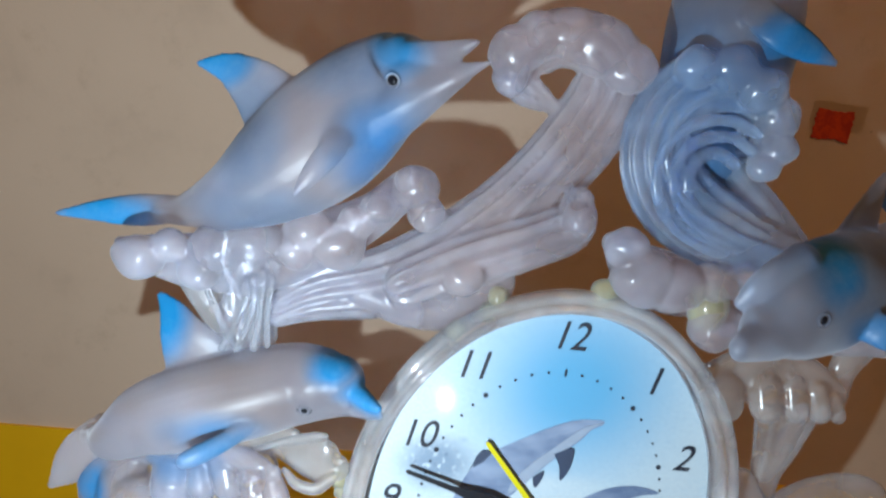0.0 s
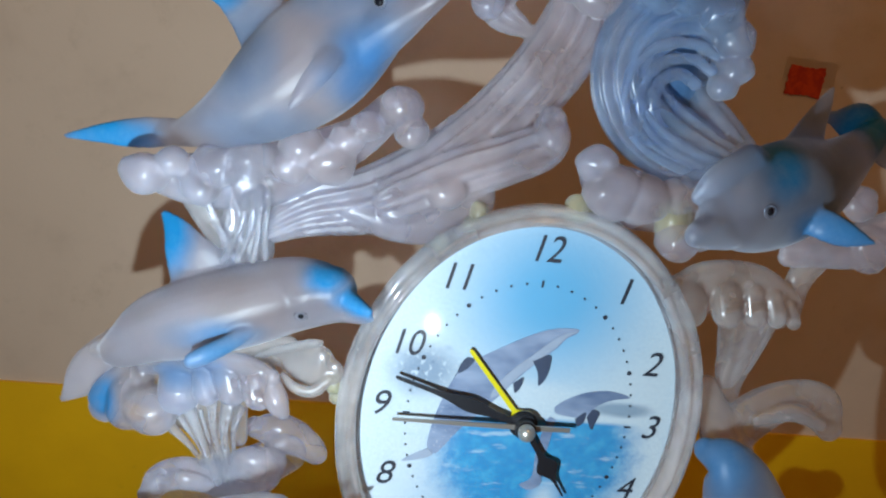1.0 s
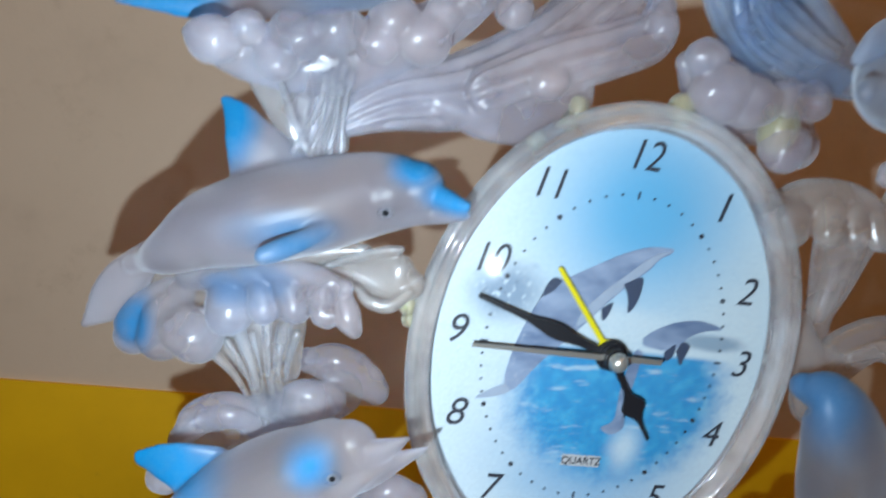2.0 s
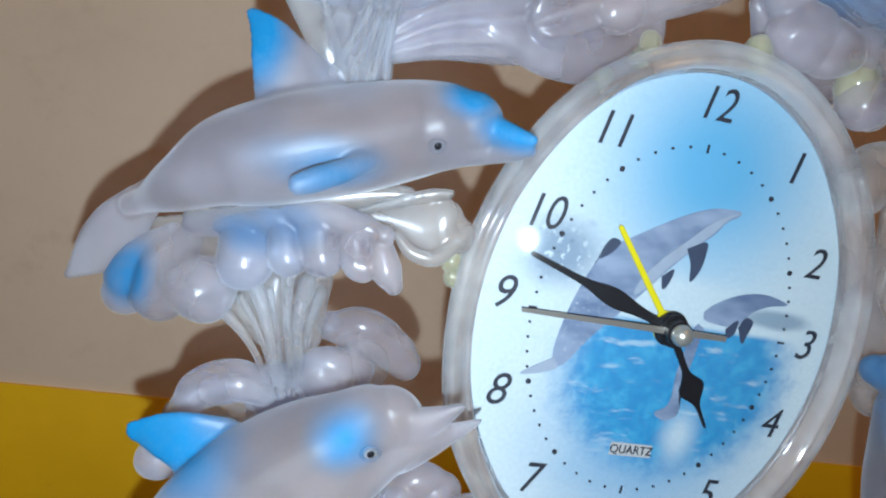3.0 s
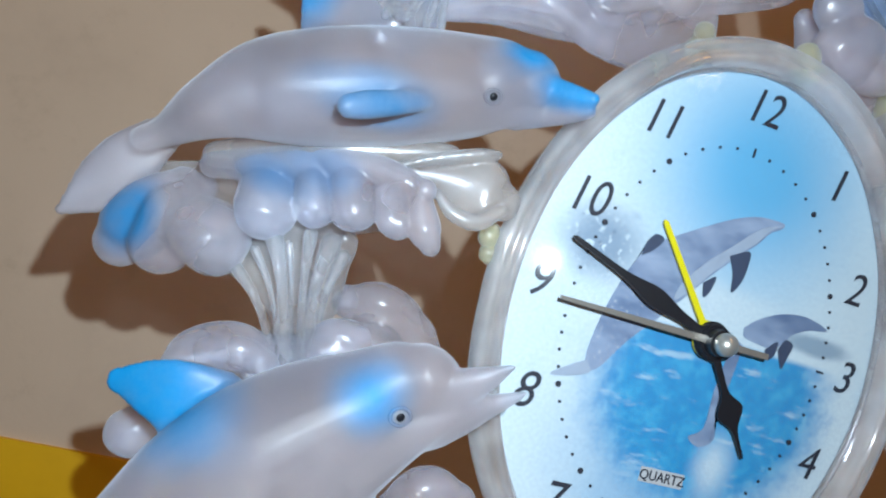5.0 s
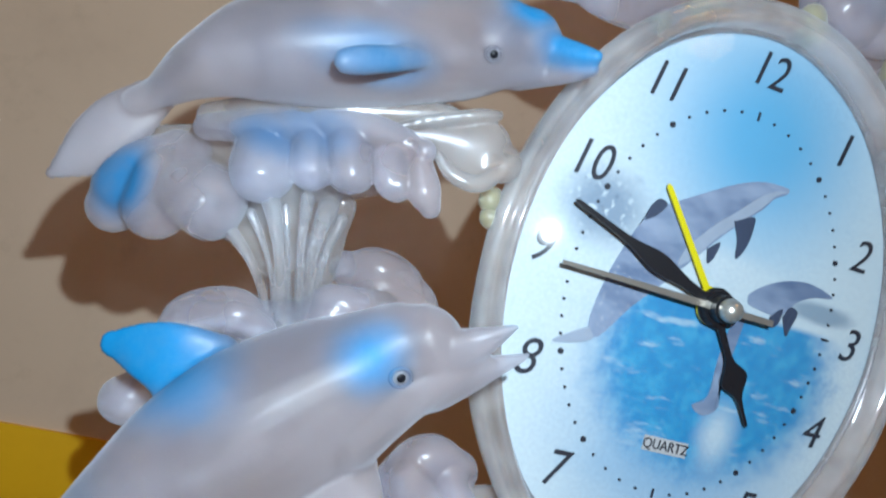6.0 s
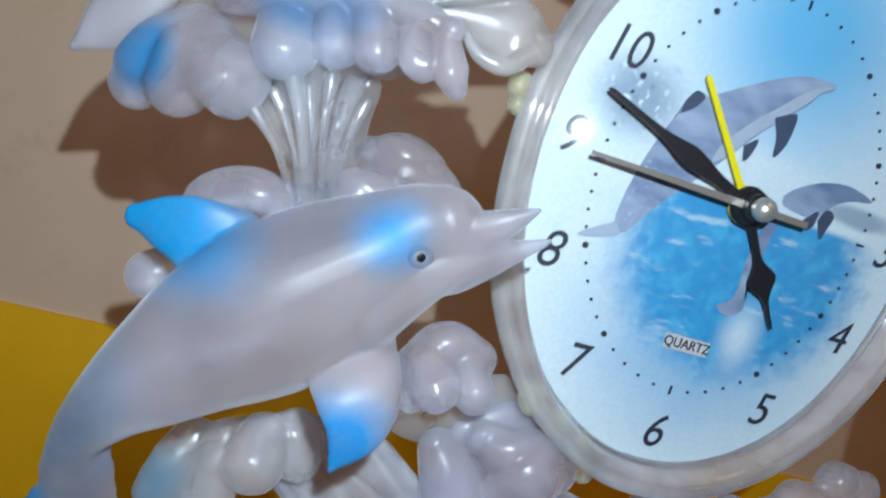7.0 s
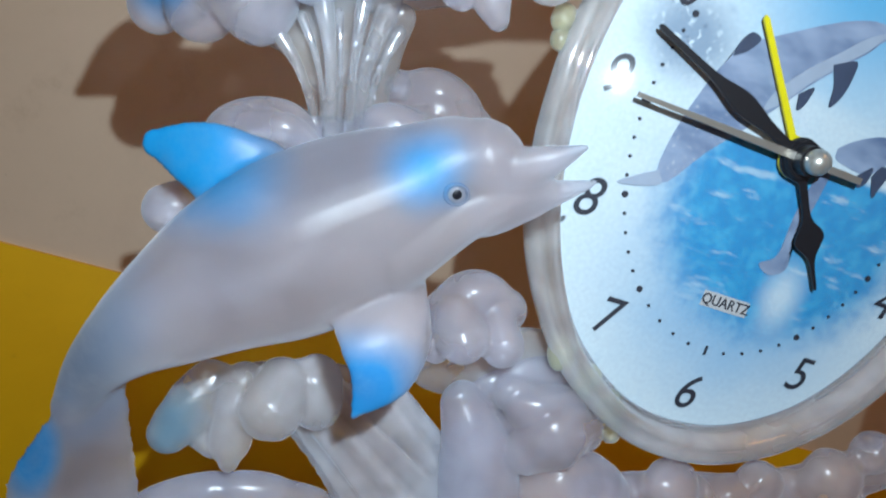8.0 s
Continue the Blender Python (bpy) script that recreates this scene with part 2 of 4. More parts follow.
def glide(points, n):
    """n places on a smooth line through points of equal length tuples."""
    p = np.array(points, float)
    p = np.vstack([2 * p[0] - p[1], p, 2 * p[-1] - p[-2]])
    out = []
    for k in range(n):
        u = k / (n - 1) * (len(p) - 3)
        i = min(int(u), len(p) - 4)
        u -= i
        a, b, c, d = p[i:i + 4]
        out.append(0.5 * (2 * b + (c - a) * u + (2 * a - 5 * b + 4 * c - d) * u * u + (3 * b - a - 3 * c + d) * u ** 3))
    return out


def sweep(bm, points, depth=1.0, n=40, ring=24, grooves=0, cut=0.0, twist=0.0):
    """A rounded rod through (x, y, z, radius); depth: its thickness along y against its radius."""
    line = glide(points, n)
    for end, near in ((0, 1), (-1, -2)):
        way = (line[end] - line[near])[:3]
        way /= max(np.linalg.norm(way), 1e-6)
        r = line[end][3]
        cap = [np.append(line[end][:3] + way * r * math.sin(a), r * math.cos(a)) for a in (0.45, 0.85, 1.2, 1.45)]
        line = line + cap if end else cap[::-1] + line
    n = len(line)
    rings = []
    for k, (x, y, z, r) in enumerate(line):
        a, c = line[max(k - 1, 0)], line[min(k + 1, n - 1)]
        tan = Vector((c[0] - a[0], (c[1] - a[1]), c[2] - a[2])).normalized()
        side = Vector((0, 1, 0)).cross(tan)
        side = side.normalized() if side.length > 1e-6 else Vector((1, 0, 0))
        back = tan.cross(side).normalized()
        row = []
        for j in range(ring):
            f = 2 * math.pi * j / ring
            g = max(r, 0.0004) * (1 + cut * math.cos(grooves * f + twist * k / n))
            row.append(bm.verts.new(Vector((x, y, z)) + side * (g * math.cos(f)) + back * (g * depth * math.sin(f))))
        rings.append(row)
    for p, q in zip(rings, rings[1:]):
        for j in range(ring):
            bm.faces.new((p[j], p[(j + 1) % ring], q[(j + 1) % ring], q[j]))
    for row, end in ((rings[0], line[0]), (rings[-1], line[-1])):
        tip = bm.verts.new(sum((v.co for v in row), Vector()) / ring)
        for j in range(ring):
            bm.faces.new((row[j], row[(j + 1) % ring], tip))


def ball(bm, x, y, z, r, scale=(1, 1, 1)):
    v = bmesh.ops.create_icosphere(bm, subdivisions=3, radius=1.0)["verts"]
    for p in v:
        q = r * (1 + 0.16 * noise.noise(p.co * 1.1 + Vector((x, y, z)) * 90))
        p.co = Vector((x + p.co.x * q * scale[0], y + p.co.y * q * scale[1], z + p.co.z * q * scale[2]))


def fused(name, bm, mat, voxel=0.0009, smooth=4, crease=0.0):
    """Melts the pieces of a bmesh into one cast skin."""
    ob = new(name, mesh_of(name, bm, mat))
    r = ob.modifiers.new("melt", "REMESH")
    r.mode, r.voxel_size, r.use_smooth_shade = "VOXEL", voxel, True
    s = ob.modifiers.new("soften", "SMOOTH")
    s.factor, s.iterations = 0.5, smooth
    bpy.context.view_layer.update()
    me = bpy.data.meshes.new_from_object(ob.evaluated_get(bpy.context.evaluated_depsgraph_get()))
    me.name = name
    if not me.materials:
        me.materials.append(mat)
    bpy.data.objects.remove(ob)
    if crease:
        # soft folds between the lobes of the foam
        n = len(me.vertices)
        co, normal = np.empty(n * 3), np.empty(n * 3)
        me.vertices.foreach_get("co", co)
        me.vertex_normals.foreach_get("vector", normal)
        co, normal = co.reshape(-1, 3), normal.reshape(-1, 3)
        a = np.array([noise.noise(Vector(p) * 48) for p in co])
        co -= normal * (crease * (np.exp(-(a / 0.13) ** 2) - 0.4))[:, None]
        me.vertices.foreach_set("co", co.ravel())
        me.update()
    me.shade_smooth()
    return me


# ---- the room ----
WALL_Y, WALL_T = 0.335, 0.12
X0, X1, Y0, TOP, LOW = -1.6, 1.6, -2.0, 1.75, TABLE_Z - 0.75


def slab(name, lo, hi, mat, label):
    bm = bmesh.new()
    box(bm, lo, hi)
    return tagged(part(name, bm, mat, None, smooth=False), label, name.split("_")[0], kind="structure")


slab("wall_north", (X0, WALL_Y, LOW), (X1, WALL_Y + WALL_T, TOP), m_wall, "beige painted wall with small stains and specks")
slab("wall_dado", (X0, WALL_Y - 0.003, LOW), (X1, WALL_Y, 0.019), m_dado, "yellow painted lower part of the wall")
slab("wall_south", (X0, Y0 - WALL_T, LOW), (X1, Y0, TOP), m_wall, "beige painted wall across the room")
slab("wall_west", (X0 - WALL_T, Y0, LOW), (X0, WALL_Y, TOP), m_wall, "beige painted side wall")
slab("wall_east", (X1, Y0, LOW), (X1 + WALL_T, WALL_Y, TOP), m_wall, "beige painted side wall")
slab("ceiling", (X0, Y0, TOP), (X1, WALL_Y, TOP + 0.1), m_wall, "plain beige ceiling")
slab("floor", (X0, Y0, LOW - 0.1), (X1, WALL_Y, LOW), m_floor, "plain grey floor")


def table():
    base = new("table")
    base.location = (0, -0.15, LOW)
    tagged(base, "plain brown wooden side table under the clock", "table")
    bpy.context.view_layer.update()
    bm = bmesh.new()
    box(bm, (-0.3, -0.36, TABLE_Z - 0.03), (0.3, 0.055, TABLE_Z))
    bmesh.ops.bevel(bm, geom=bm.edges[:], offset=0.003, segments=2, affect="EDGES")
    part("tabletop", bm, m_wood, base)
    for x in (-0.28, 0.24):
        for y in (-0.34, -0.005):
            bm = bmesh.new()
            box(bm, (x, y, LOW), (x + 0.04, y + 0.04, TABLE_Z - 0.03))
            part("leg", bm, m_wood, base, smooth=False)


table()


def sticker():
    rx, rz = 0.2795, 0.331
    base = new("wall_sticker")
    base.location = (rx, WALL_Y, rz)
    tagged(base, "torn red paper scrap under yellowed tape on the wall", "sticker")
    bpy.context.view_layer.update()
    bm = bmesh.new()
    box(bm, (rx - 0.019, WALL_Y - 0.0003, rz - 0.003), (rx + 0.025, WALL_Y, rz + 0.017))
    part("tape", bm, m_tape, base, "yellowed clear tape", False)
    bm = bmesh.new()
    w, h = 0.0155, 0.0125
    edge = []
    for k in range(64):
        f = 2 * math.pi * k / 64
        c, s = math.cos(f), math.sin(f)
        q = 1 / max(abs(c), abs(s))
        q *= 1 - 0.14 * math.exp(-((abs(c) - 0.2) / 0.5) ** 2) + 0.09 * noise.noise(Vector((c * 9, s * 9, 1.7)))
        edge.append((rx + c * q * w, rz + s * q * h))
    lower = [bm.verts.new((x, WALL_Y - 0.0004, z)) for x, z in edge]
    upper = [bm.verts.new((x, WALL_Y - 0.0012, z)) for x, z in edge]
    bm.faces.new(upper)
    for j in range(64):
        bm.faces.new((lower[j], lower[(j + 1) % 64], upper[(j + 1) % 64], upper[j]))
    part("paper_scrap", bm, m_red, base, "torn dark red paper", False)


sticker()

# ---- the clock ----
clock = new("dolphin_clock")
clock.location = (0, 0, TABLE_Z)
tagged(clock, "frosted resin clock with blue-sprayed dolphins round an oval dial", "clock")
bpy.context.view_layer.update()
CX, CZ, DA, DB = 0.0, 0.2, 0.0577, 0.0727


def oval_ring(profile, mat, name, label, n=96):
    """A ring round the dial from a closed profile of (outward, y)."""
    bm = bmesh.new()
    rows = []
    for k in range(n):
        f = 2 * math.pi * k / n
        row = []
        for o, y in profile:
            wave = 0.0005 * noise.noise(Vector((math.cos(f) * 3, math.sin(f) * 3, o * 200)))
            row.append(bm.verts.new((CX + (DA + o + wave) * math.cos(f), y, CZ + (DB + o + wave) * math.sin(f))))
        rows.append(row)
    m = len(profile)
    for k in range(n):
        p, q = rows[k], rows[(k + 1) % n]
        for j in range(m):
            bm.faces.new((p[j], p[(j + 1) % m], q[(j + 1) % m], q[j]))
    return part(name, bm, mat, clock, label)


oval_ring([(0.0, 0.0005), (0.0001, -0.004), (0.0005, -0.0066), (0.0012, -0.0076), (0.002, -0.0077), (0.0027, -0.0069), (0.0033, -0.0063), (0.0041, -0.0063), (0.0047, -0.0068), (0.0056, -0.0069), (0.0066, -0.0062),
           (0.0073, -0.0047), (0.0074, -0.0026), (0.0065, -0.0006), (0.0042, 0.002), (0.0012, 0.005), (-0.002, 0.006)], m_bezel, "bezel", "rounded clear resin bezel")
oval_ring([(-0.0012, -0.0004), (-0.0010, -0.0016), (-0.0005, -0.0021), (0.0, -0.0018), (0.0001, -0.0004)], m_clear, "inner_rim", "thin clear inner rim")

bm = bmesh.new()
top = [bm.verts.new((CX + (DA - 0.0005) * math.cos(2 * math.pi * k / 96), 0, CZ + (DB - 0.0005) * math.sin(2 * math.pi * k / 96))) for k in range(96)]
low = [bm.verts.new(v.co + Vector((0, 0.0015, 0))) for v in top]
bm.faces.new(top)
bm.faces.new(low[::-1])
for k in range(96):
    bm.faces.new((top[k], top[(k + 1) % 96], low[(k + 1) % 96], low[k]))
dial = part("dial", bm, m_dial, clock, "printed dial, white rim, blue sea and sky", False)

bm = bmesh.new()
rows = []
for i in range(1, 15):
    q = i / 14
    rows.append([bm.verts.new((CX + (DA - 0.001) * q * math.cos(2 * math.pi * k / 64), -0.0045 - 0.0125 * (1 - q * q),
                               CZ + (DB - 0.001) * q * math.sin(2 * math.pi * k / 64))) for k in range(64)])
tip = bm.verts.new((CX, -0.017, CZ))
for k in range(64):
    bm.faces.new((tip, rows[0][k], rows[0][(k + 1) % 64]))
for p, q in zip(rows, rows[1:]):
    for k in range(64):
        bm.faces.new((p[k], p[(k + 1) % 64], q[(k + 1) % 64], q[k]))
glass = part("dial_glass", bm, m_glass, clock, "domed clear dial glass")
glass.visible_shadow = False

bm = bmesh.new()
box(bm, (-0.038, 0.008, 0.155), (0.038, 0.034, 0.245))
bmesh.ops.bevel(bm, geom=bm.edges[:], offset=0.004, segments=2, affect="EDGES")
part("movement_case", bm, m_black, clock, "black movement case behind the dial")


def lettering(name, text, x, z, size, mat, parent, shear=0.0, squeeze=1.0, turn=0.0, y=-0.0003, weight=0.0):
    data = bpy.data.curves.new(name, "FONT")
    data.body, data.size, data.align_x, data.align_y = text, size, "CENTER", "CENTER"
    data.shear, data.extrude, data.offset = shear, 0.0001, weight
    ob = new(name, data)
    bpy.context.view_layer.update()
    me = bpy.data.meshes.new_from_object(ob.evaluated_get(bpy.context.evaluated_depsgraph_get()))
    bpy.data.objects.remove(ob)
    me.transform(Matrix.Translation((x, y, z)) @ pose(0, 0, 0, 90, 0, 0) @ pose(0, 0, 0, 0, 0, turn) @ Matrix.Diagonal((squeeze, 1, 1, 1)))
    me.materials.clear()
    me.materials.append(mat)
    return part(name, me, mat, parent)


for k in range(1, 13):
    f = math.radians(30 * k)
    r = 1 / math.hypot(math.sin(f) / 0.0495, math.cos(f) / 0.0635)
    lettering("numeral", str(k), CX + r * math.sin(f) - 0.0007 + (0.0024 if k == 10 else 0.0008 if k == 11 else 0), CZ + r * math.cos(f) + {9: 0.0027, 8: 0.0012, 7: 0.0006, 2: -0.0012}.get(k, 0), 0.0134, m_ink, dial, 0.22, 0.86 if k > 9 else 0.95, 0, -0.0004, -0.00003)

dots = {}
for k in range(60):
    f = math.radians(6 * k)
    r = 1 / math.hypot(math.sin(f) / 0.0405, math.cos(f) / 0.0515)
    bm = bmesh.new()
    if k % 15 == 0:
        v = box(bm, (-0.0003, -0.0003, -0.0012), (0.0003, 0, 0.0012))
        bmesh.ops.rotate(bm, verts=v, cent=(0, 0, 0), matrix=Matrix.Rotation(f, 3, "Y"))
    else:
        q = 0.0008 if k % 5 == 0 else 0.00042
        v = bmesh.ops.create_cone(bm, cap_ends=True, segments=12, radius1=q, radius2=q, depth=0.0003)["verts"]
        bmesh.ops.rotate(bm, verts=v, cent=(0, 0, 0), matrix=Matrix.Rotation(math.pi / 2, 3, "X"))
    bmesh.ops.translate(bm, verts=bm.verts[:], vec=(CX + r * math.sin(f), -0.0002, CZ + r * math.cos(f)))
    part("minute_mark", bm, m_ink, dial, smooth=False)

bm = bmesh.new()
box(bm, (-0.0068, -0.0002, 0.1592), (0.0068, 0.0, 0.1632))
part("label_band", bm, m_label, dial, "white lettering band", False)
lettering("lettering", "QUARTZ", 0, 0.1612, 0.0038, m_ink, dial, 0.0, 0.92, 0, -0.0005)


def flat_shape(name, outline, mat, y, label=""):
    """A thin printed shape from a smooth closed outline."""
    bm = bmesh.new()
    pts = glide([(x, z) for x, z in outline + outline[:1]], 60)[:-1]
    a = [bm.verts.new((x, y, z)) for x, z in pts]
    c = [bm.verts.new((x, y + 0.0002, z)) for x, z in pts]
    bm.faces.new(a)
    for j in range(len(a)):
        bm.faces.new((a[j], c[j], c[(j + 1) % len(a)], a[(j + 1) % len(a)]))
    bmesh.ops.triangulate(bm, faces=bm.faces[:])
    return part(name, bm, mat, dial, label, False)


flat_shape("printed_shape", [(-0.0299, 0.1838), (-0.0316, 0.1875), (-0.031, 0.195), (-0.0294, 0.2028), (-0.0269, 0.2109), (-0.0245, 0.2164), (-0.0238, 0.2196), (-0.0217, 0.2226), (-0.0194, 0.2218), (-0.0143, 0.2248), (-0.0076, 0.2289), (0.0001, 0.2332), (0.0067, 0.2357), (0.0118, 0.2363), (0.0157, 0.2362), (0.0151, 0.2345), (0.012, 0.2326), (0.0091, 0.2286), (0.0046, 0.2242), (-0.0019, 0.2172), (-0.0076, 0.21), (-0.0145, 0.2016), (-0.0214, 0.1938), (-0.0271, 0.1854)],
           m_print, -0.0002, "grey-blue leaping shape")
flat_shape("printed_shape", [(0.0154, 0.2355), (0.0112, 0.2342), (0.007, 0.2314), (0.0015, 0.2259), (-0.0047, 0.2199), (-0.0103, 0.2126), (-0.0114, 0.2077), (-0.0075, 0.2109), (-0.0022, 0.2177), (0.0043, 0.2247), (0.0088, 0.2291), (0.0116, 0.233)],
           m_print_pale, -0.0004, "pale underside")
flat_shape("printed_shape", [(0.0013, 0.2232), (0.0069, 0.2259), (0.0077, 0.2223), (0.007, 0.2174), (0.0048, 0.214), (0.0037, 0.2188)],
           m_print_dark, -0.0006, "dark fin")
flat_shape("printed_shape", [(-0.0044, 0.2142), (-0.0011, 0.2167), (-0.0016, 0.2127), (-0.0032, 0.2106)],
           m_print_dark, -0.0006, "dark fin")
flat_shape("printed_shape", [(-0.0243, 0.2162), (-0.024, 0.2195), (-0.022, 0.2225), (-0.0193, 0.2218), (-0.0212, 0.2186)],
           m_print_dark, -0.0006, "dark fin")
flat_shape("printed_shape", [(-0.031, 0.1865), (-0.0354, 0.184), (-0.0399, 0.1808), (-0.0347, 0.1815), (-0.0295, 0.1836)],
           m_print_pale, -0.0004, "grey tail fin")
flat_shape("printed_shape", [(0.0122, 0.2059), (0.0158, 0.209), (0.0224, 0.2123), (0.0299, 0.2137), (0.0366, 0.2128), (0.0391, 0.2115), (0.0331, 0.2103), (0.0283, 0.2079), (0.026, 0.2049), (0.0229, 0.2025), (0.0171, 0.2027), (0.013, 0.2035)],
           m_print, -0.0002, "small grey-blue leaping shape")
flat_shape("printed_shape", [(0.0246, 0.2027), (0.0264, 0.2059), (0.0291, 0.2049), (0.0282, 0.2007), (0.0272, 0.198)],
           m_print_dark, -0.0004, "dark fin")
flat_shape("printed_shape", [(0.0205, 0.2017), (0.0239, 0.2048), (0.0239, 0.2009), (0.0218, 0.1991)],
           m_print_dark, -0.0004, "dark fin")
flat_shape("printed_shape", [(0.0135, 0.201), (0.0125, 0.19), (0.011, 0.181), (0.0125, 0.1745), (0.0085, 0.1715), (0.0045, 0.1735), (0.0085, 0.177), (0.0085, 0.188), (0.0105, 0.201)], m_print, -0.0002, "grey tail shape")


def hand(name, mat, shape, angle, y, thick=0.0006, label=""):
    """A clock hand: (distance, half width) along its length, turned clockwise from the top."""
    bm = bmesh.new()
    line = [(-w, r) for r, w in shape] + [(w, r) for r, w in reversed(shape)]
    a = [bm.verts.new((x, y, z)) for x, z in line]
    c = [bm.verts.new((x, y + thick, z)) for x, z in line]
    n, h = len(line), len(shape)
    for k in range(h - 1):
        for v in (a, c):
            bm.faces.new((v[k], v[k + 1], v[n - 2 - k], v[n - 1 - k]))
    for k in range(n):
        bm.faces.new((a[k], c[k], c[(k + 1) % n], a[(k + 1) % n]))
    bmesh.ops.rotate(bm, verts=bm.verts[:], cent=(0, 0, 0), matrix=Matrix.Rotation(radians(angle), 3, "Y"))
    bmesh.ops.translate(bm, verts=bm.verts[:], vec=(0.001, 0, CZ))
    return part(name, bm, mat, clock, label, False)


def disc_shape(r0, length, w0, w1, belly, at, spread=0.16):
    out = [(-r0 * math.cos(math.pi / 2 * k / 6), r0 * math.sin(math.pi / 2 * k / 6)) for k in range(7)]
    out += [(r0 * 0.5 * k / 3, r0 * math.sqrt(1 - (0.5 * k / 3) ** 2)) for k in range(1, 4)]
    for k in range(1, 41):
        u = k / 40
        r = r0 + (length - r0) * u
        out.append((r, w0 + (w1 - w0) * u + belly * math.exp(-((u - at) / spread) ** 2)))
    out.append((length + 0.0008, 0.0002))
    return out


hand("minute_hand", m_black, disc_shape(0.0048, 0.0485, 0.0013, 0.0006, 0.0016, 0.38), -72, -0.0044, label="black leaf-shaped minute hand")
hand("hour_hand", m_black, disc_shape(0.0052, 0.0335, 0.0011, 0.0004, 0.0033, 0.54, 0.13), 145.5, -0.0034, label="black spade-shaped hour hand")
hand("alarm_hand", m_yellow, disc_shape(0.005, 0.034, 0.0009, 0.0007, 0.0, 0.5), -40.5, -0.0024, label="yellow alarm hand")
hand("second_hand", m_steel, [(-0.0165, 0.0008), (-0.004, 0.0009), (0, 0.001), (0.0465, 0.0005)], -90, -0.0058, label="steel second hand")
bm = bmesh.new()
for r, y0, y1 in ((0.0046, -0.001, -0.005), (0.0036, -0.0048, -0.0078)):
    v = bmesh.ops.create_cone(bm, cap_ends=True, segments=32, radius1=r, radius2=r, depth=y0 - y1)["verts"]
    bmesh.ops.rotate(bm, verts=v, cent=(0, 0, 0), matrix=Matrix.Rotation(math.pi / 2, 3, "X"))
    bmesh.ops.translate(bm, verts=v, vec=(0.001, (y0 + y1) / 2, CZ))
part("hand_boss", bm, m_black, clock, "stepped black boss", False)
bm = bmesh.new()
v = bmesh.ops.create_uvsphere(bm, u_segments=24, v_segments=16, radius=0.0031)["verts"]
bmesh.ops.translate(bm, verts=v, vec=(0.001, -0.0092, CZ))
part("hand_cap", bm, m_steel, clock, "round steel cap")


# ---- the dolphins ----
def figure(name, spine, rods, paints, eyes, label, depth=0.8, tint=(0.66, 0.67, 0.77), clear=0.73):
    """One cast dolphin: a spine of (x, y, z, radius), fins and jaws as flattened rods (points, depth)."""
    bm = bmesh.new()
    sweep(bm, spine, depth, 60, 32)
    for points, flat in rods:
        sweep(bm, points, flat, 24, 16)
    mat = resin(name + "_resin", tint, clear, 0.34, paints, eyes, 0.16, 0.4, 0.66)
    me = fused(name, bm, mat, 0.00062, 7)
    if eyes:
        # a raised lid ring and a bead of an eye, cast with the body
        bm = bmesh.new()
        bm.from_mesh(me)
        tree = BVHTree.FromBMesh(bm)
        for (x, y, z), r in eyes:
            at, normal, _, _ = tree.ray_cast(Vector((x, -0.2, z)), Vector((0, 1, 0)))
            turn = normal.to_track_quat("Z", "Y").to_matrix().to_4x4()
            lid = []
            for k in range(24):
                f = 2 * math.pi * k / 24
                for q in range(8):
                    g = 2 * math.pi * q / 8
                    w = r * 1.75 + r * 0.32 * math.cos(g)
                    lid.append(bm.verts.new(Matrix.Translation(at) @ turn @ Vector((w * math.cos(f), w * 0.85 * math.sin(f), r * 0.28 * math.sin(g)))))
            for k in range(24):
                for q in range(8):
                    bm.faces.new((lid[k * 8 + q], lid[k * 8 + (q + 1) % 8], lid[(k + 1) % 24 * 8 + (q + 1) % 8], lid[(k + 1) % 24 * 8 + q]))
            bmesh.ops.create_uvsphere(bm, u_segments=16, v_segments=10, radius=r, matrix=Matrix.Translation(at) @ turn @ Matrix.Diagonal((1, 1, 0.5, 1)))
        bm.to_mesh(me)
        bm.free()
        me.shade_smooth()
    return part(name, me, mat, clock, label)


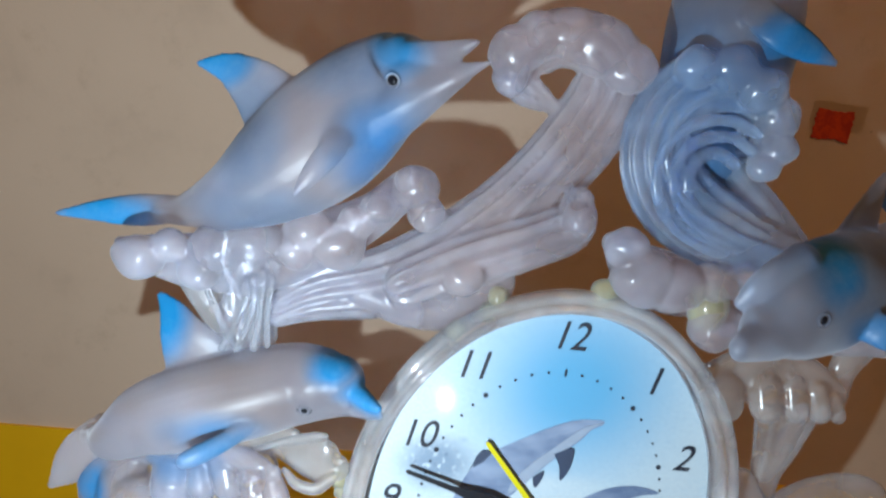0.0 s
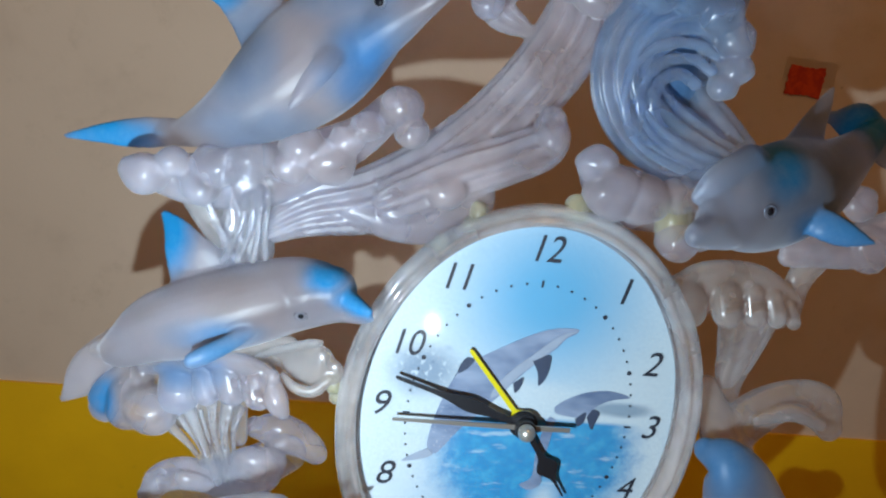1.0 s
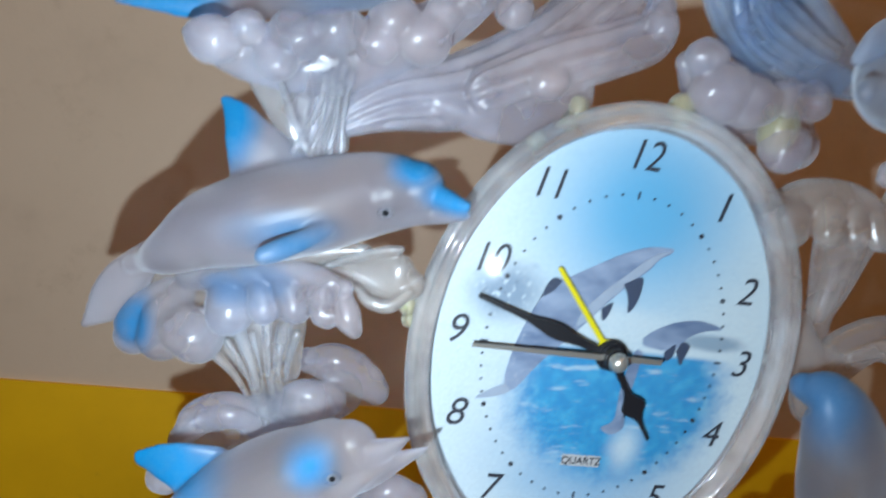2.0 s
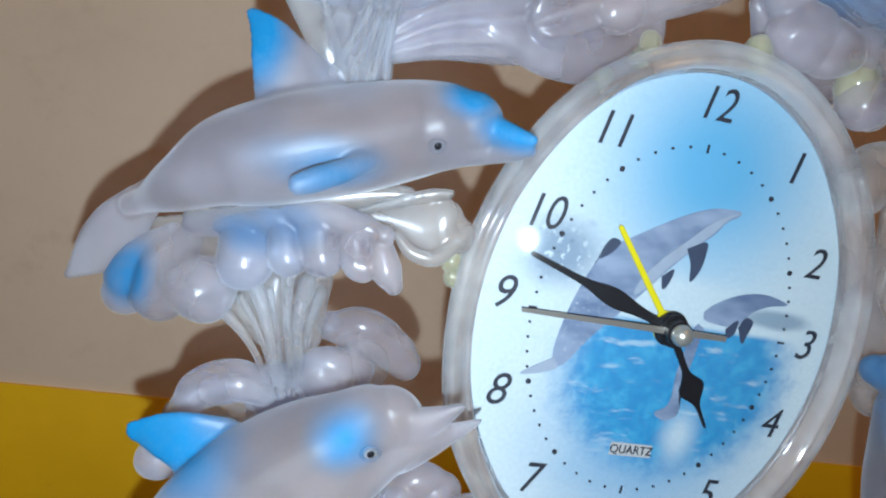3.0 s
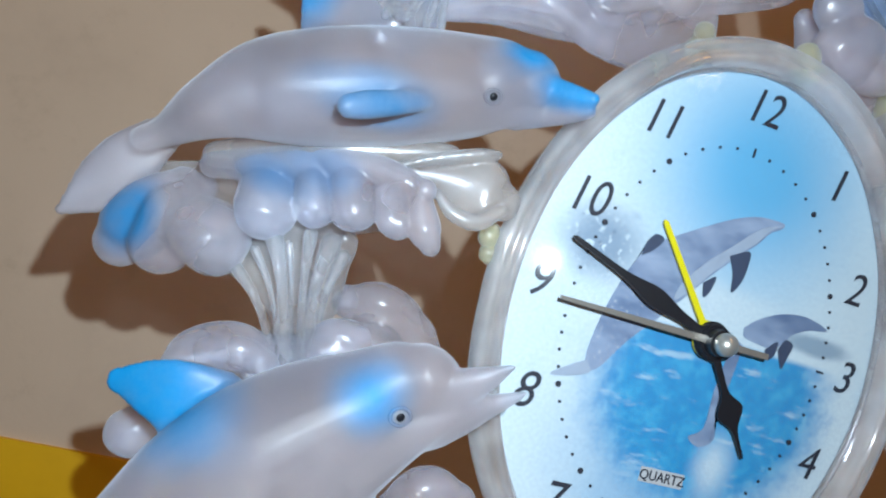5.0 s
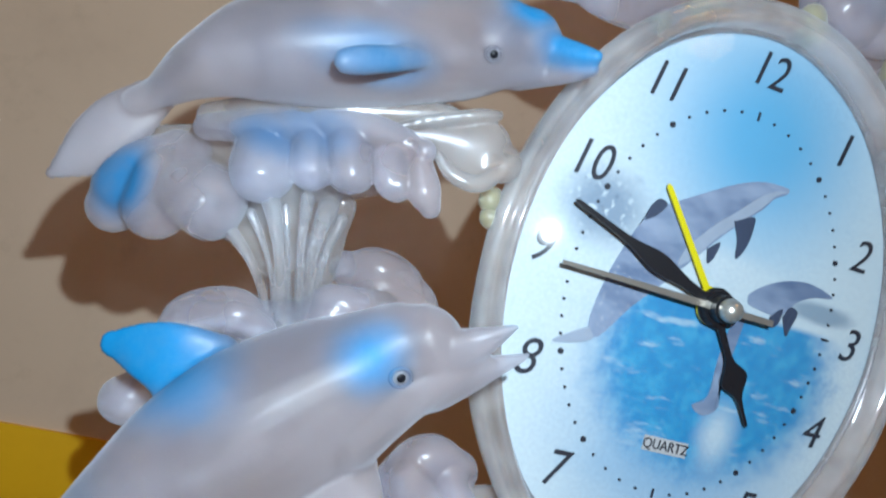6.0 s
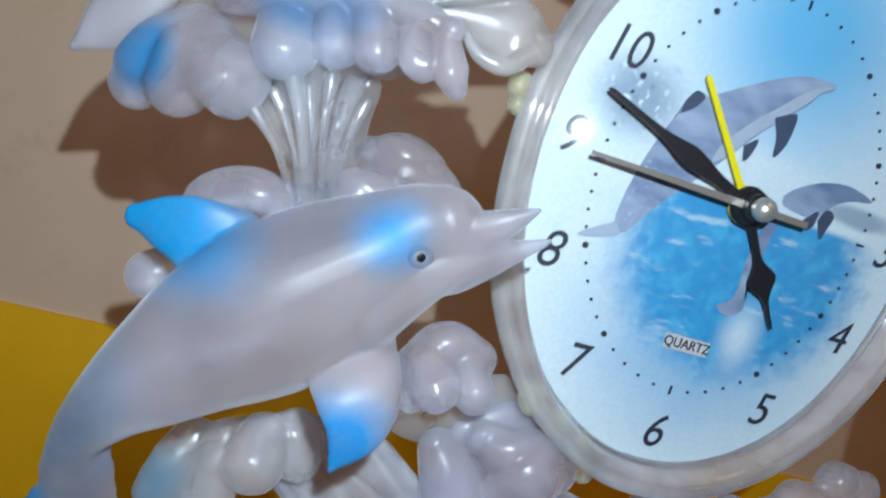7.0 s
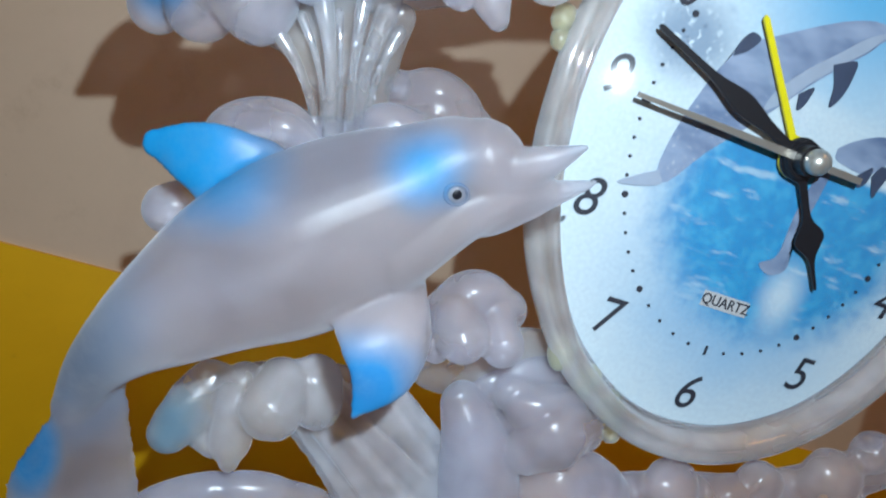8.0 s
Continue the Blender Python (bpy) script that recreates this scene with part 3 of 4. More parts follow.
figure("dolphin_figure", [(-0.127, 0.01, 0.2866, 0.0037), (-0.1188, 0.006, 0.2884, 0.0049), (-0.1051, -0.004, 0.2955, 0.0094), (-0.0927, -0.004, 0.3046, 0.0149), (-0.0806, -0.004, 0.3158, 0.0173), (-0.07, -0.004, 0.3279, 0.0154), (-0.0638, -0.006, 0.335, 0.012), (-0.0616, -0.008, 0.3369, 0.0092)],
       [([(-0.0652, -0.008, 0.3364, 0.0059), (-0.059, -0.014, 0.3394, 0.0052), (-0.0538, -0.018, 0.3414, 0.0035), (-0.0488, -0.023, 0.3436, 0.0023), (-0.0449, -0.026, 0.3458, 0.0008)], 0.7), ([(-0.0665, -0.008, 0.3348, 0.006), (-0.0599, -0.014, 0.3345, 0.0061), (-0.053, -0.018, 0.3359, 0.0038), (-0.0474, -0.023, 0.3382, 0.0024), (-0.042, -0.0276, 0.3411, 0.0008)], 0.7),
        ([(-0.0709, -0.008, 0.3201, 0.01), (-0.0605, -0.012, 0.3282, 0.0074), (-0.0527, -0.018, 0.3339, 0.0046), (-0.0472, -0.022, 0.3376, 0.0025)], 0.8), ([(-0.0926, -0.002, 0.3198, 0.0111), (-0.0999, -0.002, 0.3264, 0.0082), (-0.1076, -0.002, 0.3303, 0.0048), (-0.1154, -0.002, 0.3307, 0.0012)], 0.22),
        ([(-0.0746, -0.016, 0.3194, 0.0035), (-0.0777, -0.02, 0.3143, 0.0036), (-0.0818, -0.021, 0.3082, 0.0029), (-0.0854, -0.021, 0.3028, 0.0012)], 0.45),
        ([(-0.123, 0.01, 0.2874, 0.0043), (-0.1326, 0.01, 0.2859, 0.005), (-0.1438, 0.01, 0.2844, 0.0036), (-0.156, 0.01, 0.2823, 0.001)], 0.4)],
       [((-0.0659, -0.018, 0.3423), 0.010, (1, 0.5, 1), BLUE), ((-0.1088, -0.004, 0.3327), 0.0105, (1, 0.5, 1), BLUE), ((-0.143, 0.01, 0.2841), 0.014, (0.8, 0.5, 1.6), BLUE),
        ((-0.0657, -0.02, 0.3155), 0.016, (1.1, 0.4, 0.8), (0.006, 0.10, 0.25), 0.75), ((-0.1007, -0.006, 0.3161), 0.014, (1.2, 0.3, 0.6), PALE, 0.5), ((-0.0784, -0.012, 0.3376), 0.014, (0.7, 0.4, 1.2), PALE, 0.6), ((-0.0925, -0.01, 0.2938), 0.015, (0.6, 0.3, 1.5), PALE, 0.4)],
       [((-0.0642, -0.0172, 0.3336), 0.0013)],
       "leaping frosted resin dolphin figure with blue-sprayed back and fins")

figure("dolphin_figure", [(-0.148, 0.014, 0.2081, 0.0028), (-0.1432, 0.01, 0.2111, 0.0037), (-0.1352, -0.002, 0.2176, 0.0068), (-0.1255, -0.002, 0.2246, 0.0111), (-0.1125, -0.002, 0.23, 0.0132), (-0.0981, -0.002, 0.2352, 0.0135), (-0.083, -0.002, 0.2407, 0.0123), (-0.0749, -0.005, 0.2437, 0.0104), (-0.07, -0.007, 0.2449, 0.0083)],
       [([(-0.0682, -0.006, 0.2448, 0.0052), (-0.0643, -0.012, 0.2444, 0.0035), (-0.0607, -0.0165, 0.2439, 0.0026), (-0.0579, -0.0195, 0.2438, 0.0016)], 0.9), ([(-0.0698, -0.006, 0.2384, 0.0044), (-0.0643, -0.011, 0.239, 0.0028), (-0.0603, -0.0155, 0.2399, 0.002), (-0.057, -0.0185, 0.2411, 0.0012)], 0.9),
        ([(-0.0889, -0.004, 0.235, 0.0092), (-0.0767, -0.007, 0.2379, 0.0064), (-0.0676, -0.01, 0.2394, 0.0038)], 0.8), ([(-0.1113, 0.002, 0.2438, 0.012), (-0.1169, 0.002, 0.251, 0.0079), (-0.1213, 0.005, 0.2568, 0.0048), (-0.1266, 0.009, 0.2615, 0.0011)], 0.24),
        ([(-0.0933, -0.014, 0.2321, 0.0024), (-0.0993, -0.018, 0.229, 0.0028), (-0.1056, -0.021, 0.226, 0.003), (-0.109, -0.022, 0.2244, 0.0026)], 0.8),
        ([(-0.144, 0.016, 0.211, 0.0047), (-0.1498, 0.016, 0.2025, 0.007), (-0.1548, 0.016, 0.1941, 0.0062), (-0.1605, 0.016, 0.1872, 0.0018)], 0.2)],
       [((-0.0714, -0.012, 0.2522), 0.0095, (1, 0.4, 1.3), BLUE), ((-0.061, -0.016, 0.2456), 0.0095, (0.9, 0.4, 1.7), BLUE), ((-0.1239, 0.0, 0.2561), 0.013, (1.3, 0.4, 0.8), BLUE),
        ((-0.1016, -0.02, 0.2281), 0.0135, (0.65, 1.2, 1.5), (0.022, 0.10, 0.20), 0.9)],
       [((-0.0785, -0.02, 0.2381), 0.0011)],
       "frosted resin dolphin figure with blue beak facing the dial", depth=1.0)

figure("dolphin_figure", [(-0.1389, -0.006, 0.1013, 0.0039), (-0.1361, -0.01, 0.1121, 0.0058), (-0.1311, -0.016, 0.1226, 0.0081), (-0.1241, -0.022, 0.1331, 0.0113), (-0.1163, -0.022, 0.1418, 0.0149), (-0.1071, -0.022, 0.1498, 0.0171), (-0.0977, -0.022, 0.158, 0.0166), (-0.0896, -0.024, 0.1661, 0.014), (-0.0843, -0.027, 0.1729, 0.0104), (-0.0808, -0.029, 0.1756, 0.0085)],
       [([(-0.0844, -0.026, 0.1721, 0.0055), (-0.0782, -0.031, 0.1746, 0.0056), (-0.0742, -0.034, 0.1778, 0.004), (-0.0708, -0.036, 0.1806, 0.0028), (-0.0668, -0.038, 0.1844, 0.0008)], 0.7), ([(-0.0849, -0.026, 0.1697, 0.0055), (-0.0787, -0.029, 0.1682, 0.0059), (-0.0724, -0.031, 0.1712, 0.0041), (-0.0669, -0.032, 0.175, 0.0026), (-0.0606, -0.033, 0.1792, 0.0008)], 0.7),
        ([(-0.1179, -0.016, 0.1574, 0.01), (-0.1248, -0.016, 0.1596, 0.0079), (-0.1312, -0.014, 0.1598, 0.0056), (-0.1359, -0.012, 0.1594, 0.0031)], 0.25),
        ([(-0.0908, -0.028, 0.1475, 0.0094), (-0.0880, -0.034, 0.1412, 0.0086), (-0.0872, -0.036, 0.1345, 0.0062), (-0.0892, -0.036, 0.1268, 0.0011)], 0.26), ([(-0.0902, -0.028, 0.1564, 0.0082), (-0.0835, -0.03, 0.1641, 0.0061), (-0.0766, -0.032, 0.171, 0.0042), (-0.0692, -0.033, 0.1758, 0.0024)], 0.8),
        ([(-0.1342, -0.008, 0.1096, 0.005), (-0.134, -0.007, 0.1007, 0.0076), (-0.1342, -0.005, 0.09, 0.0112), (-0.1341, -0.003, 0.0785, 0.0136), (-0.1351, -0.001, 0.0663, 0.01)], 0.12)],
       [((-0.1313, -0.018, 0.1604), 0.016, (0.8, 0.4, 1.2), BLUE), ((-0.0912, -0.046, 0.1728), 0.0098, (1, 0.4, 1), BLUE), ((-0.089, -0.037, 0.1324), 0.0105, (1, 0.7, 1), (0.004, 0.10, 0.25)),
        ((-0.1395, -0.012, 0.1175), 0.017, (1.2, 0.3, 0.6), PALE, 0.6), ((-0.1434, -0.01, 0.0883), 0.009, (1.5, 0.3, 0.7), (0.012, 0.085, 0.19))],
       [((-0.0846, -0.043, 0.1697), 0.0012)],
       "large frosted resin dolphin figure with blue brow and open beak")

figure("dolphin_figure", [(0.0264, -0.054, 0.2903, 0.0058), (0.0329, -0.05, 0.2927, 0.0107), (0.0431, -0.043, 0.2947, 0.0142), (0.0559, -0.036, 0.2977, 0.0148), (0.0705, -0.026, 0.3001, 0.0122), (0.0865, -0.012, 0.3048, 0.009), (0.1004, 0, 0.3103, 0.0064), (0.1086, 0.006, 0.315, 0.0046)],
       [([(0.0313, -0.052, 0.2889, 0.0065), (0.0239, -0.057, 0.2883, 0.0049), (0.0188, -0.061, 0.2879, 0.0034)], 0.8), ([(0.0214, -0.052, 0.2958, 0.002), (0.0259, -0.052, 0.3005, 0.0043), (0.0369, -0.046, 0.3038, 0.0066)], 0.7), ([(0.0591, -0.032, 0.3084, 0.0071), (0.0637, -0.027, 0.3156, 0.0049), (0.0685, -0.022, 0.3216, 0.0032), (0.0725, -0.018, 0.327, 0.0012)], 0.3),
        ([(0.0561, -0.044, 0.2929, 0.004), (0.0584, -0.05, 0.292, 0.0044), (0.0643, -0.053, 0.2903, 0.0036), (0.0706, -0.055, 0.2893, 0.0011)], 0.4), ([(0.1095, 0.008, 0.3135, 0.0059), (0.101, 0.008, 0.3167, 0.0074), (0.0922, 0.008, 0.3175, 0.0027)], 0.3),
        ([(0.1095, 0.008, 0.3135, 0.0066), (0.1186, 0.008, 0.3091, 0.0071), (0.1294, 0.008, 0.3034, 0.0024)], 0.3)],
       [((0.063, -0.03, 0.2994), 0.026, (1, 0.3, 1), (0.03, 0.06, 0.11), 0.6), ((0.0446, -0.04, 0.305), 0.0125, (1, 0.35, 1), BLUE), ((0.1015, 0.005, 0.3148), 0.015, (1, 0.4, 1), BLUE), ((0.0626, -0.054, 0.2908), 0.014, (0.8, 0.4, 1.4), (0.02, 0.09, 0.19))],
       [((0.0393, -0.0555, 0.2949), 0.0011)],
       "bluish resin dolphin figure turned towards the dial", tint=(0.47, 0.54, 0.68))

figure("dolphin_figure", [(0.0336, 0.012, 0.3918, 0.0097), (0.0333, 0.012, 0.3796, 0.0163), (0.0342, 0.012, 0.3656, 0.0196), (0.0343, 0.012, 0.3477, 0.0194), (0.033, 0.012, 0.3305, 0.0166), (0.0334, 0.012, 0.3129, 0.0117), (0.0363, 0.012, 0.3005, 0.0065)],
       [([(0.0323, -0.004, 0.3646, 0.0052), (0.0369, -0.01, 0.3598, 0.0051), (0.0459, -0.01, 0.3566, 0.004), (0.0546, -0.01, 0.3538, 0.0012)], 0.4)],
       [((0.0432, -0.012, 0.3563), 0.013, (0.9, 0.5, 1.1), (0.008, 0.09, 0.21)), ((0.0176, 0.0, 0.3216), 0.03, (1, 0.3, 0.7), (0.035, 0.07, 0.13))],
       [], "upright bluish resin dolphin figure behind a curling wave", tint=(0.40, 0.52, 0.72))

figure("dolphin_figure", [(0.0673, -0.01, 0.1983, 0.0048), (0.0719, -0.016, 0.1974, 0.0091), (0.0783, -0.018, 0.1878, 0.0131), (0.0859, -0.018, 0.1695, 0.0163), (0.0893, -0.018, 0.1502, 0.0146)],
       [([(0.0833, -0.02, 0.1849, 0.0071), (0.0973, -0.02, 0.1776, 0.0069), (0.1108, -0.02, 0.1652, 0.0029)], 0.4)],
       [((0.0667, -0.03, 0.2036), 0.02, (1, 0.3, 0.8), (0.012, 0.085, 0.19), 0.8)],
       [], "upright blue-sprayed resin dolphin figure beside the dial", tint=(0.42, 0.52, 0.66))


# ---- the waves ----
def wave(name, mat, label, rods=(), balls=(), voxel=0.00055, smooth=6, crease=None):
    """Cast waves: rods of (points, depth, grooves, cut) and round bubbles, melted together."""
    bm = bmesh.new()
    for points, flat, grooves, cut in rods:
        sweep(bm, points, flat, 70, 96 if grooves else 24, grooves, cut)
    for x, y, z, r in balls:
        ball(bm, x, y, z, r * 1.06, (1.08, 0.9, 1.0))
    if crease is None:
        crease = 0.0 if any(g for _, _, g, _ in rods) else 0.0005
    return part(name, fused(name, bm, mat, voxel, smooth, crease), mat, clock, label)


wave("wave_crest", m_resin, "tall fluted resin wave with a scalloped curling crest",
     [([(-0.0937, 0.004, 0.2589, 0.0041), (-0.0792, 0.004, 0.2677, 0.0078), (-0.0595, 0.004, 0.2735, 0.0099), (-0.0418, 0.004, 0.2835, 0.0109), (-0.0267, 0.004, 0.2976, 0.0104), (-0.0154, 0.004, 0.3118, 0.01), (-0.0074, 0.004, 0.3245, 0.0102), (-0.0021, 0.004, 0.3366, 0.0101), (-0.0032, 0.004, 0.3461, 0.009), (-0.0107, 0.004, 0.3505, 0.0077), (-0.0204, 0.004, 0.3499, 0.0073), (-0.0275, 0.004, 0.3436, 0.0067), (-0.0271, 0.004, 0.3365, 0.0051), (-0.0199, 0.004, 0.3327, 0.0029), (-0.0151, 0.004, 0.3314, 0.0011)], 0.42, 12, 0.2),
      ([(-0.053, -0.002, 0.2753, 0.0066), (-0.0342, -0.002, 0.2853, 0.0073), (-0.0184, -0.002, 0.2923, 0.007), (-0.0076, -0.002, 0.2987, 0.0066), (-0.0065, -0.002, 0.3064, 0.0043)], 0.55, 8, 0.2),
      ([(-0.0658, 0.002, 0.2699, 0.0044), (-0.0518, 0.002, 0.2669, 0.0062), (-0.0382, 0.002, 0.2683, 0.0069), (-0.027, 0.002, 0.275, 0.0062), (-0.0248, 0.002, 0.2834, 0.0041)], 0.6, 0, 0)],
     [(-0.0317, -0.004, 0.3453, 0.007), (-0.0262, -0.004, 0.3498, 0.0064), (-0.0178, -0.004, 0.3514, 0.007), (-0.0088, -0.004, 0.3499, 0.008), (0.0002, -0.004, 0.3451, 0.0068), (-0.032, -0.004, 0.3378, 0.0046), (-0.0064, -0.004, 0.3007, 0.0049), (-0.037, -0.004, 0.2803, 0.0056)])
wave("wave_foam", m_resin, "resin foam bubbles under the leaping dolphin",
     [([(-0.136, 0.004, 0.2771, 0.0023), (-0.1257, 0.004, 0.2748, 0.0066), (-0.1095, 0.004, 0.2741, 0.0093), (-0.0934, 0.004, 0.2776, 0.01), (-0.0775, 0.004, 0.2856, 0.0087), (-0.0651, 0.004, 0.2939, 0.0066), (-0.0563, 0.004, 0.3034, 0.0056)], 0.6, 0, 0),
      ([(-0.0987, 0.006, 0.2791, 0.0067), (-0.0989, 0.006, 0.2685, 0.0075), (-0.099, 0.006, 0.2576, 0.0082), (-0.1001, 0.006, 0.2482, 0.0069)], 0.5, 9, 0.2)],
     [(-0.1287, -0.004, 0.2759, 0.0063), (-0.1124, -0.004, 0.2736, 0.0054), (-0.0862, -0.004, 0.2824, 0.0055), (-0.0737, -0.004, 0.2856, 0.0068), (-0.0697, -0.004, 0.2927, 0.0048), (-0.0638, -0.004, 0.2978, 0.0045), (-0.0543, -0.004, 0.3048, 0.006), (-0.0501, -0.004, 0.2975, 0.0048), (-0.1205, -0.004, 0.2802, 0.0047), (-0.1081, -0.004, 0.2808, 0.0064), (-0.0974, -0.004, 0.2845, 0.007), (-0.0829, -0.004, 0.2895, 0.0064)], smooth=14)
wave("wave_rib", m_bluish, "raised ribs round the hole of the curling wave",
     [([(0.0419, 0.002, 0.3274, 0.0033), (0.0346, 0.002, 0.3285, 0.0047), (0.0272, 0.002, 0.3255, 0.0047), (0.0231, 0.001, 0.3188, 0.0043), (0.0258, 0.0, 0.3099, 0.004)], 0.5, 0, 0),
      ([(0.0366, -0.0035, 0.3225, 0.0018), (0.0308, -0.0035, 0.3251, 0.0018), (0.0255, -0.0035, 0.3228, 0.0018), (0.0237, -0.0035, 0.3163, 0.0018), (0.0273, -0.0035, 0.3091, 0.0018), (0.0359, -0.0035, 0.3038, 0.0018), (0.0475, -0.0035, 0.2999, 0.0019), (0.0582, -0.0035, 0.2971, 0.0019)], 0.8, 0, 0),
      ([(0.041, -0.0035, 0.327, 0.0018), (0.033, -0.0035, 0.3301, 0.0018), (0.0241, -0.0035, 0.3278, 0.0018), (0.0191, -0.0035, 0.3207, 0.0018), (0.0207, -0.0035, 0.3117, 0.0018), (0.028, -0.0035, 0.3037, 0.0018), (0.0407, -0.0035, 0.2988, 0.0019), (0.0564, -0.0035, 0.2949, 0.0019)], 0.8, 0, 0),
      ([(0.0414, -0.0035, 0.3319, 0.0018), (0.0318, -0.0035, 0.3347, 0.0018), (0.0215, -0.0035, 0.332, 0.0018), (0.0148, -0.0035, 0.3234, 0.0018), (0.0156, -0.0035, 0.3119, 0.0018), (0.0233, -0.0035, 0.3015, 0.0018), (0.0379, -0.0035, 0.2957, 0.0019), (0.055, -0.0035, 0.2922, 0.0019)], 0.8, 0, 0)])
wave("wave_web", m_clear, "clear resin sheet fanning between two dolphins",
     [([(-0.1008, 0.004, 0.2777, 0.0103), (-0.1005, 0.004, 0.2654, 0.0098), (-0.1008, 0.004, 0.2526, 0.0113)], 0.25, 0, 0),
      ([(-0.1174, 0.004, 0.2706, 0.004), (-0.1094, 0.003, 0.2603, 0.0044), (-0.102, 0.002, 0.2515, 0.0044)], 0.4, 0, 0)])
wave("wave_curl", m_bluish, "bluish fluted resin wave curling over a hole",
     [([(0.0622, 0, 0.2965, 0.0055), (0.0439, 0, 0.2998, 0.0096), (0.0266, 0, 0.3071, 0.0108), (0.0163, 0, 0.3181, 0.0102), (0.0151, 0, 0.3314, 0.0101), (0.023, 0, 0.3415, 0.0103), (0.0352, 0, 0.3431, 0.0087), (0.0445, -0.002, 0.3364, 0.0065), (0.0453, -0.003, 0.3247, 0.0043)], 0.4, 13, 0.2),
      ([(0.0649, 0.004, 0.2985, 0.0053), (0.0518, 0.004, 0.3092, 0.0059), (0.0416, 0.004, 0.3185, 0.0044), (0.0358, 0.004, 0.3246, 0.0024)], 0.5, 5, 0.14)], [(0.0192, -0.004, 0.3477, 0.0056), (0.0297, -0.004, 0.3488, 0.0063), (0.0388, -0.005, 0.3441, 0.0063), (0.0457, -0.005, 0.3372, 0.0054), (0.0476, -0.005, 0.329, 0.0049), (0.0446, -0.005, 0.3231, 0.0044)])
wave("wave_foam", m_resin, "cluster of resin foam bubbles above the dial",
     [([(0.0089, 0.006, 0.2933, 0.0035), (0.0166, 0.006, 0.2869, 0.0081), (0.0286, 0.006, 0.2826, 0.0099), (0.0441, 0.006, 0.2805, 0.009), (0.0533, 0.006, 0.2739, 0.0073)], 0.7, 0, 0)],
     [(0.0099, -0.004, 0.2943, 0.006), (0.0168, -0.004, 0.2863, 0.0088), (0.0269, -0.004, 0.2848, 0.0081), (0.0389, -0.004, 0.287, 0.0061), (0.0423, -0.004, 0.2728, 0.0073), (0.0468, -0.004, 0.2879, 0.0058)])
wave("wave_mushroom", m_clear, "mushroom-shaped resin wave beside the dial",
     [([(0.0479, 0.002, 0.2507, 0.0071), (0.0594, 0.002, 0.2554, 0.0095), (0.0752, 0.002, 0.2561, 0.0092), (0.0895, 0.002, 0.2516, 0.0065)], 0.7, 0, 0),
      ([(0.0783, 0.004, 0.2443, 0.0102), (0.0785, 0.005, 0.2307, 0.0075), (0.0785, 0.006, 0.2188, 0.005), (0.0819, 0.006, 0.2074, 0.0021)], 0.6, 7, 0.12),
      ([(0.0631, -0.004, 0.2553, 0.005), (0.0642, -0.006, 0.2489, 0.0052)], 0.9, 0, 0),
      ([(0.0725, -0.004, 0.2563, 0.0039), (0.074, -0.006, 0.2488, 0.0041)], 0.9, 0, 0),
      ([(0.0806, -0.004, 0.255, 0.0035), (0.0825, -0.006, 0.2486, 0.0035)], 0.9, 0, 0),
      ([(0.0878, -0.003, 0.2522, 0.0026), (0.0904, -0.004, 0.2471, 0.0026)], 0.9, 0, 0),
      ([(0.0506, -0.003, 0.2517, 0.0066), (0.0517, -0.004, 0.248, 0.0058)], 0.9, 0, 0),
      ([(0.0942, 0.004, 0.247, 0.0033), (0.0934, 0.004, 0.2599, 0.0048), (0.0978, 0.004, 0.2688, 0.0052)], 0.7, 0, 0)], smooth=4)
wave("wave_lobe", m_clear, "folded resin wave lobe at the side",
     [([(0.0838, 0.004, 0.1906, 0.0073), (0.0886, 0.004, 0.2042, 0.0098), (0.1016, 0.004, 0.2131, 0.0085), (0.1148, 0.004, 0.2118, 0.009), (0.1218, 0.003, 0.2033, 0.0052)], 0.45, 0, 0),
      ([(0.0894, -0.002, 0.2076, 0.0029), (0.1011, -0.003, 0.2121, 0.0037), (0.1136, -0.002, 0.2071, 0.0025)], 0.6, 0, 0),
      ([(0.0689, 0.004, 0.2166, 0.0046), (0.0758, 0.004, 0.2044, 0.0072), (0.0851, 0.004, 0.1883, 0.0095)], 0.7, 0, 0)], crease=0.0)
wave("wave_foam", m_resin, "resin foam under the dolphin's raised tail",
     [([(0.0866, 0.002, 0.2702, 0.0047), (0.1006, 0.002, 0.2737, 0.0075), (0.1147, 0.002, 0.2772, 0.0087), (0.1296, 0.002, 0.2849, 0.0091)], 0.6, 0, 0)], [(0.1137, 0.0, 0.2756, 0.0079), (0.1047, 0.0, 0.2909, 0.0058)])
